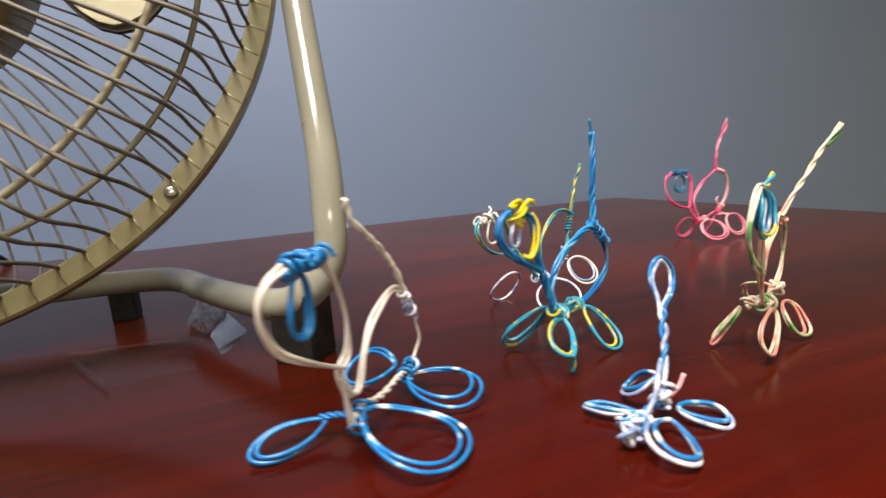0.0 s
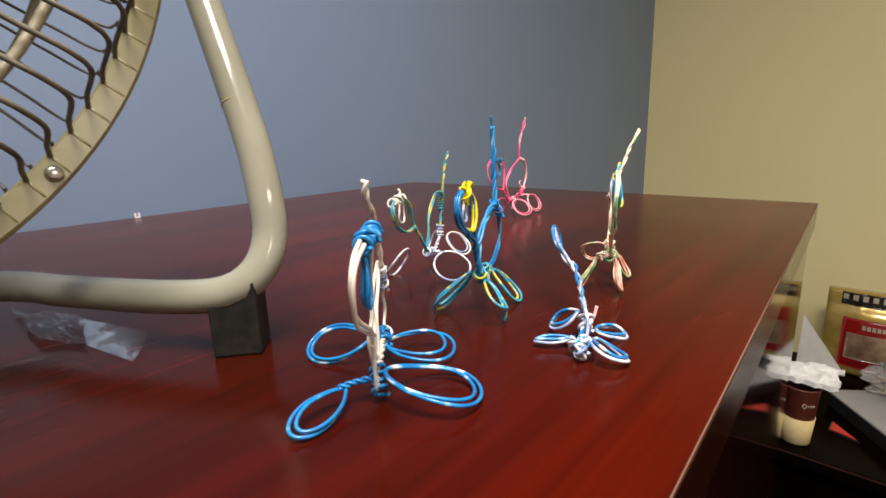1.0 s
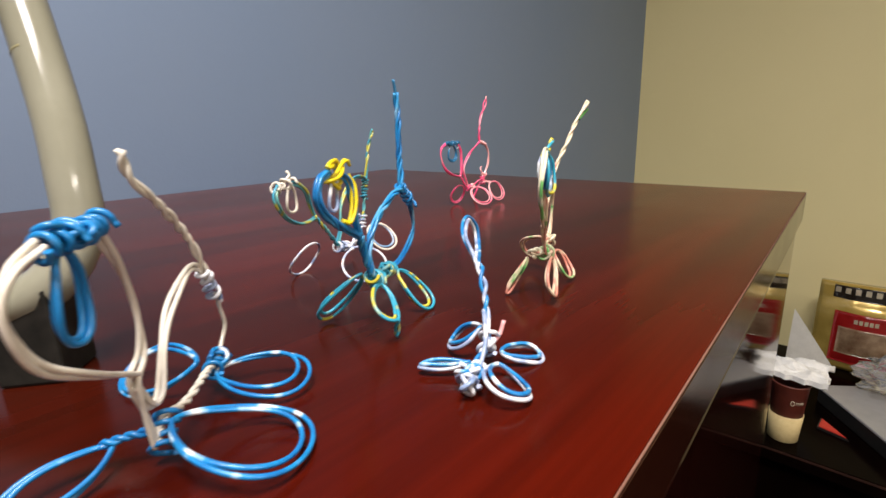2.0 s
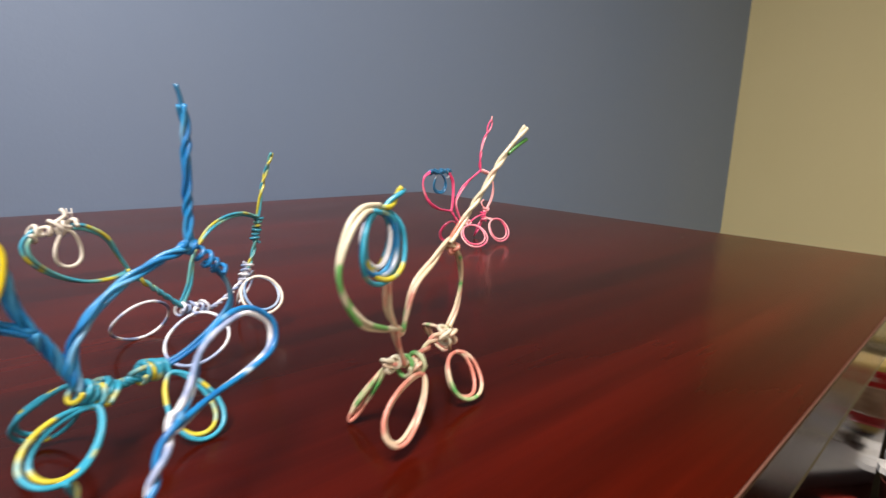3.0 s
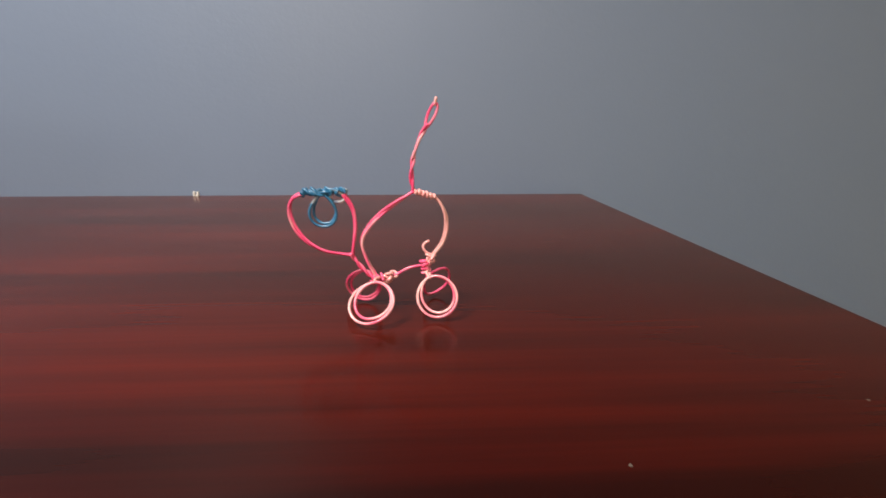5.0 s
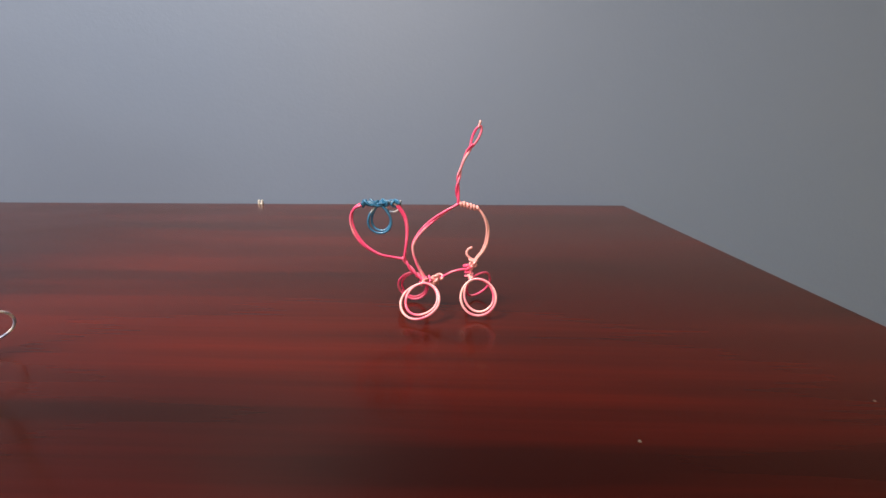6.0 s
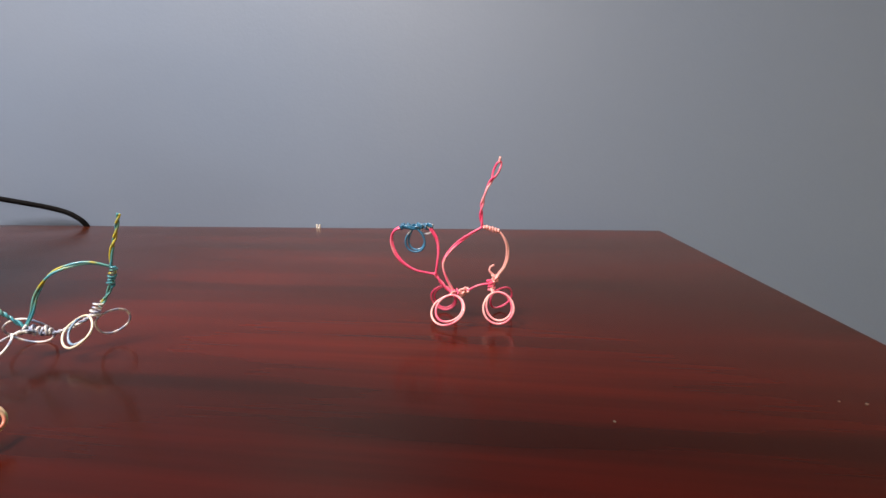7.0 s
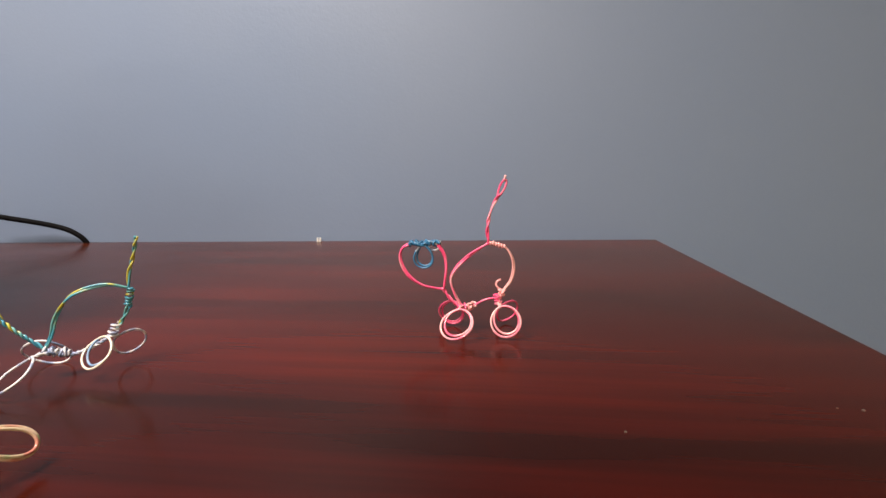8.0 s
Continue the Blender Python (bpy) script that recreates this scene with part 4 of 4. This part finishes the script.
def build_clip():
    root = thing("wall_clip", (0.1475, 1.342, 0), "tiny white two-pronged plastic clip at the cabinet's back edge", "clip")
    for dx in (-0.0022, 0.0022):
        bm = box(dx - 0.001, dx + 0.001, -0.002, 0.002, 0.0, 0.006, 0.0005)
        part("prong", bm, M_PAPER, root)
    part("bridge", box(-0.0032, 0.0032, -0.0008, 0.0008, 0.0, 0.0016, 0.0003), M_PAPER, root)


build_clip()


def flake(x, y, size, seed):
    rnd = random.Random(seed)
    bm = bmesh.new()
    top = [bm.verts.new((size * rnd.uniform(0.5, 1) * math.cos(k * 1.05), size * rnd.uniform(0.5, 1) * math.sin(k * 1.05), size * rnd.uniform(0.3, 0.7))) for k in range(6)]
    bot = [bm.verts.new((v.co.x * 1.1, v.co.y * 1.1, 0)) for v in top]
    bm.faces.new(top)
    bm.faces.new(bot[::-1])
    for k in range(6):
        bm.faces.new((top[k], bot[k], bot[(k + 1) % 6], top[(k + 1) % 6]))
    ob = link_mesh("dust_flake", bm, M_DUST)
    ob.location = (x, y, 0)
    tagged(ob, "tiny pale dust flake lying on the cabinet top", "dust", "dust flakes")


for k, (fx, fy, fs) in enumerate(((0.592, 0.861, 0.0009), (0.582, 0.862, 0.0007), (0.484, 0.834, 0.0007))):
    flake(fx, fy, fs, k)


# ---- things on the low desk ----
def build_cup():
    root = thing("paper_cup", (1.26, 0.729, DESK_Z), "brown paper coffee cup with a pale card sleeve", "cup")
    bm, rings = lathe([(0.0, 0.0), (0.0255, 0.0), (0.0278, 0.003), (0.0355, 0.138), (0.037, 0.14), (0.037, 0.143), (0.0345, 0.143), (0.0265, 0.006), (0.0, 0.006)], 48)
    part("body", bm, M_CUP, root, "dark brown printed paper", True)
    bm, rings = lathe([(0.0281, 0.002), (0.032, 0.066), (0.0326, 0.0665), (0.0334, 0.066), (0.0295, 0.002), (0.0288, 0.0015)], 48)
    part("sleeve", bm, M_SLEEVE, root, "pale card sleeve", True)
    # the mark: a ring and a row of short strokes
    def on_cup(deg, z):
        r = 0.0285 + 0.0077 * z / 0.14 + 0.0002
        return Vector((r * math.cos(radians(deg)), r * math.sin(radians(deg)), z))

    bm = bmesh.new()
    sweep(bm, [on_cup(199 + 6 * math.cos(k * math.pi / 8), 0.104 + 0.0055 * math.sin(k * math.pi / 8)) for k in range(17)], 0.0007, 6)
    for k, tall in enumerate((0.007, 0.006, 0.006, 0.007, 0.005)):
        sweep(bm, [on_cup(210 + k * 6, 0.1), on_cup(211.5 + k * 6, 0.1 + tall), on_cup(214 + k * 6, 0.1 + tall * 0.9)], 0.0006, 6)
    part("printed_mark", bm, M_PALE_PRINT, root, "pale printed mark")


build_cup()


def build_napkin():
    bm = bmesh.new()
    bmesh.ops.create_grid(bm, x_segments=26, y_segments=26, size=1)
    for v in bm.verts:
        x, y = v.co.x, v.co.y
        fold = 0.006 * math.sin(3.1 * x + 1.7 * y + 1) + 0.022 * noise.noise(Vector((x * 1.7, y * 1.3, 4))) + 0.006 * noise.noise(Vector((x * 5, y * 4, 2)))
        v.co = Vector((0.046 * x + 0.008 * noise.noise(Vector((x * 3, y * 3, 1))), 0.05 * y + 0.008 * noise.noise(Vector((x * 2.5, y * 2.5, 9))), 0.024 + 0.6 * fold - 0.003 * (x * x + y * y) * 0.5))
    bmesh.ops.solidify(bm, geom=bm.faces[:], thickness=0.012)
    ob = link_mesh("napkin", bm, M_PAPER, None, "", False)
    ob.location = (1.276, 0.716, DESK_Z + 0.15)
    tagged(ob, "crumpled white paper napkin lying on the coffee cup", "napkin")


build_napkin()


def build_paper():
    bm = bmesh.new()
    a0, a1, a2 = Vector((0, 0.06, 0)), Vector((0.02, -0.035, 0.13)), Vector((0.055, 0.058, 0.25))
    n, rows = 10, []
    for i in range(n + 1):
        row = []
        for j in range(n - i + 1):
            s, t = i / n, j / n
            q = a0 + (a1 - a0) * t + (a2 - a0) * s
            row.append(bm.verts.new(q + Vector((0.006 * math.sin(3 * s + 2 * t), 0, 0))))
        rows.append(row)
    for i in range(n):
        for j in range(n - i):
            bm.faces.new((rows[i][j], rows[i][j + 1], rows[i + 1][j]))
            if j < n - i - 1:
                bm.faces.new((rows[i][j + 1], rows[i + 1][j + 1], rows[i + 1][j]))
    bmesh.ops.solidify(bm, geom=bm.faces[:], thickness=0.0008)
    ob = link_mesh("paper_sheet", bm, M_PAPER)
    ob.location = (1.39, 0.7, DESK_Z)
    tagged(ob, "folded white paper sheet standing on the desk behind the cup", "paper")


build_paper()


def build_pouch():
    """A gusseted foil pouch with printed panels following its bulge."""
    root = thing("food_pouch", (1.762, 0.612, DESK_Z), "gold foil food pouch with red label and clear window", "food bag")
    w, h, d = 0.118, 0.25, 0.035

    def face_x(y, z, lift=0.0):
        step = min(1.0, max(0.0, (0.214 - z - 0.12 * y * y / w) / 0.024))
        return -(0.008 + 0.013 * step * step * (3 - 2 * step) + d * (1 - (y / w) ** 2) * math.sin(math.pi * min(1, 0.12 + 0.8 * z / h)) ** 0.7) - lift + 0.003 * noise.noise(Vector((y * 30, z * 30, 2)))

    def panel(name, y0, y1, z0, z1, mat, lift, label=""):
        bm = bmesh.new()
        n = 16
        g = [[None] * (n + 1) for _ in range(n + 1)]
        for i in range(n + 1):
            for j in range(n + 1):
                y, z = y0 + (y1 - y0) * i / n, z0 + (z1 - z0) * j / n
                g[i][j] = bm.verts.new((face_x(y, z, lift), y, z))
        for i in range(n):
            for j in range(n):
                bm.faces.new((g[i][j], g[i + 1][j], g[i + 1][j + 1], g[i][j + 1]))
        bmesh.ops.solidify(bm, geom=bm.faces[:], thickness=0.0008)
        return part(name, bm, mat, root, label, True)

    bm = bmesh.new()
    n = 20
    fr = [[bm.verts.new((face_x(-w + 2 * w * i / n, h * j / n), -w + 2 * w * i / n, h * j / n)) for j in range(n + 1)] for i in range(n + 1)]
    bk = [[bm.verts.new((0.012 + 0.03 * (1 - (2 * i / n - 1) ** 2) * (1 - j / n), -w + 2 * w * i / n, h * j / n)) for j in range(n + 1)] for i in range(n + 1)]
    for i in range(n):
        for j in range(n):
            bm.faces.new((fr[i][j], fr[i + 1][j], fr[i + 1][j + 1], fr[i][j + 1]))
            bm.faces.new((bk[i][j], bk[i][j + 1], bk[i + 1][j + 1], bk[i + 1][j]))
    for i in range(n):
        for j in (0, n):
            bm.faces.new((fr[i][j], fr[i + 1][j], bk[i + 1][j], bk[i][j]))
        for k in (0, n):
            bm.faces.new((fr[k][i], fr[k][i + 1], bk[k][i + 1], bk[k][i]))
    part("pouch_body", bm, M_GOLD, root, "", True)
    panel("header_strip", -w, w - 0.033, 0.21, 0.246, M_DARK_PRINT, 0.0016, "dark printed header")
    panel("label", -0.085, 0.075, 0.025, 0.178, M_RED_PRINT, 0.0016, "red printed label")
    panel("window", -0.07, 0.062, 0.055, 0.135, M_FOOD, 0.003, "clear window showing the contents")
    for k in range(6):
        panel("printed_mark", 0.07 - k * 0.022, 0.082 - k * 0.022, 0.226, 0.241, M_PALE_PRINT, 0.003)
    for k in range(5):
        panel("printed_mark", 0.022 - k * 0.011, 0.03 - k * 0.011, 0.15, 0.162, M_PALE_PRINT, 0.003)


build_pouch()


def build_laptop():
    root = thing("laptop", (1.487, 0.69, DESK_Z), "closed grey laptop with black underside on the desk", "laptop")
    turn = pose(0, 0, 0, 0, 0, 35.9)
    for name, z0, z1, mat, inset, label in (("base", 0.0, 0.036, M_BLACK, 0.003, "black plastic base"), ("lid", 0.0365, 0.044, M_GREY_LID, 0.0, "grey metal lid")):
        bm = box(-0.33, -inset, -0.22 + inset, -inset, z0, z1, 0.003)
        bmesh.ops.transform(bm, matrix=turn, verts=bm.verts)
        part(name, bm, mat, root, label)


build_laptop()


def build_notebook():
    """A small folded card: a red triangle on a black backing."""
    root = thing("red_card", (1.345, 0.67, DESK_Z), "small red triangular card with black backing on the desk", "card")
    for name, grow, z0, z1, mat in (("backing", 1.16, 0.0, 0.005, M_BLACK), ("red_panel", 1.0, 0.0055, 0.0075, M_RED_CARD)):
        bm = bmesh.new()
        mid = Vector((0.009, -0.018))
        tri_pts = [mid + (Vector(q) - mid) * grow for q in ((0.0, 0.0), (-0.016, -0.052), (0.043, -0.003))]
        low = [bm.verts.new((q.x, q.y, z0)) for q in tri_pts]
        high = [bm.verts.new((q.x, q.y, z1)) for q in tri_pts]
        bm.faces.new(low[::-1])
        bm.faces.new(high)
        for k in range(3):
            bm.faces.new((low[k], low[(k + 1) % 3], high[(k + 1) % 3], high[k]))
        bmesh.ops.bevel(bm, geom=bm.edges[:], offset=0.0006, segments=2, affect="EDGES")
        part(name, bm, mat, root)


build_notebook()


def build_plastic_bag():
    """A slack clear bag: a closed lumpy skin with soft creases and a gathered neck."""
    bm = bmesh.new()
    bmesh.ops.create_icosphere(bm, subdivisions=5, radius=1)
    for v in bm.verts:
        d = v.co.normalized()
        crease = abs(noise.noise(d * 2.6 + Vector((3, 1, 7)))) + 0.5 * abs(noise.noise(d * 6 + Vector((1, 8, 2))))
        r = 0.72 + 0.5 * crease
        v.co = Vector((d.x * 0.1 * r, d.y * 0.12 * r, max(0.0, 0.045 + d.z * 0.06 * r)))
    ob = link_mesh("plastic_bag", bm, M_BAG_FILM, None, "", True)
    ob.location = (1.55, 0.5, DESK_Z + 0.0445)
    tagged(ob, "slack clear plastic bag lying on the laptop", "plastic bag")


build_plastic_bag()


# ---- ceiling lights ----
def build_panel(x, y, half_x, half_y):
    root = thing("ceiling_light", (x, y, CEIL - 0.025), "flat rectangular lit ceiling panel", "ceiling light", "ceiling lights")
    bm = bmesh.new()
    a, b, lip = half_x, half_y, 0.02
    for x0, x1, y0, y1 in ((-a, a, -b, lip - b), (-a, a, b - lip, b), (-a, lip - a, lip - b + 0.001, b - lip - 0.001), (a - lip, a, lip - b + 0.001, b - lip - 0.001)):
        piece = box(x0, x1, y0, y1, -0.012, 0.024)
        for fce in piece.faces:
            bm.faces.new([bm.verts.new(v.co) for v in fce.verts])
        piece.free()
    part("frame", bm, M_CEILING, root)
    part("diffuser", box(lip + 0.001 - a, a - lip - 0.001, lip + 0.001 - b, b - lip - 0.001, 0.0, 0.01), M_PANEL, root)


build_panel(-0.22, 0.45, 0.3, 0.315)
build_panel(0.05, -1.8, 0.6, 0.3)
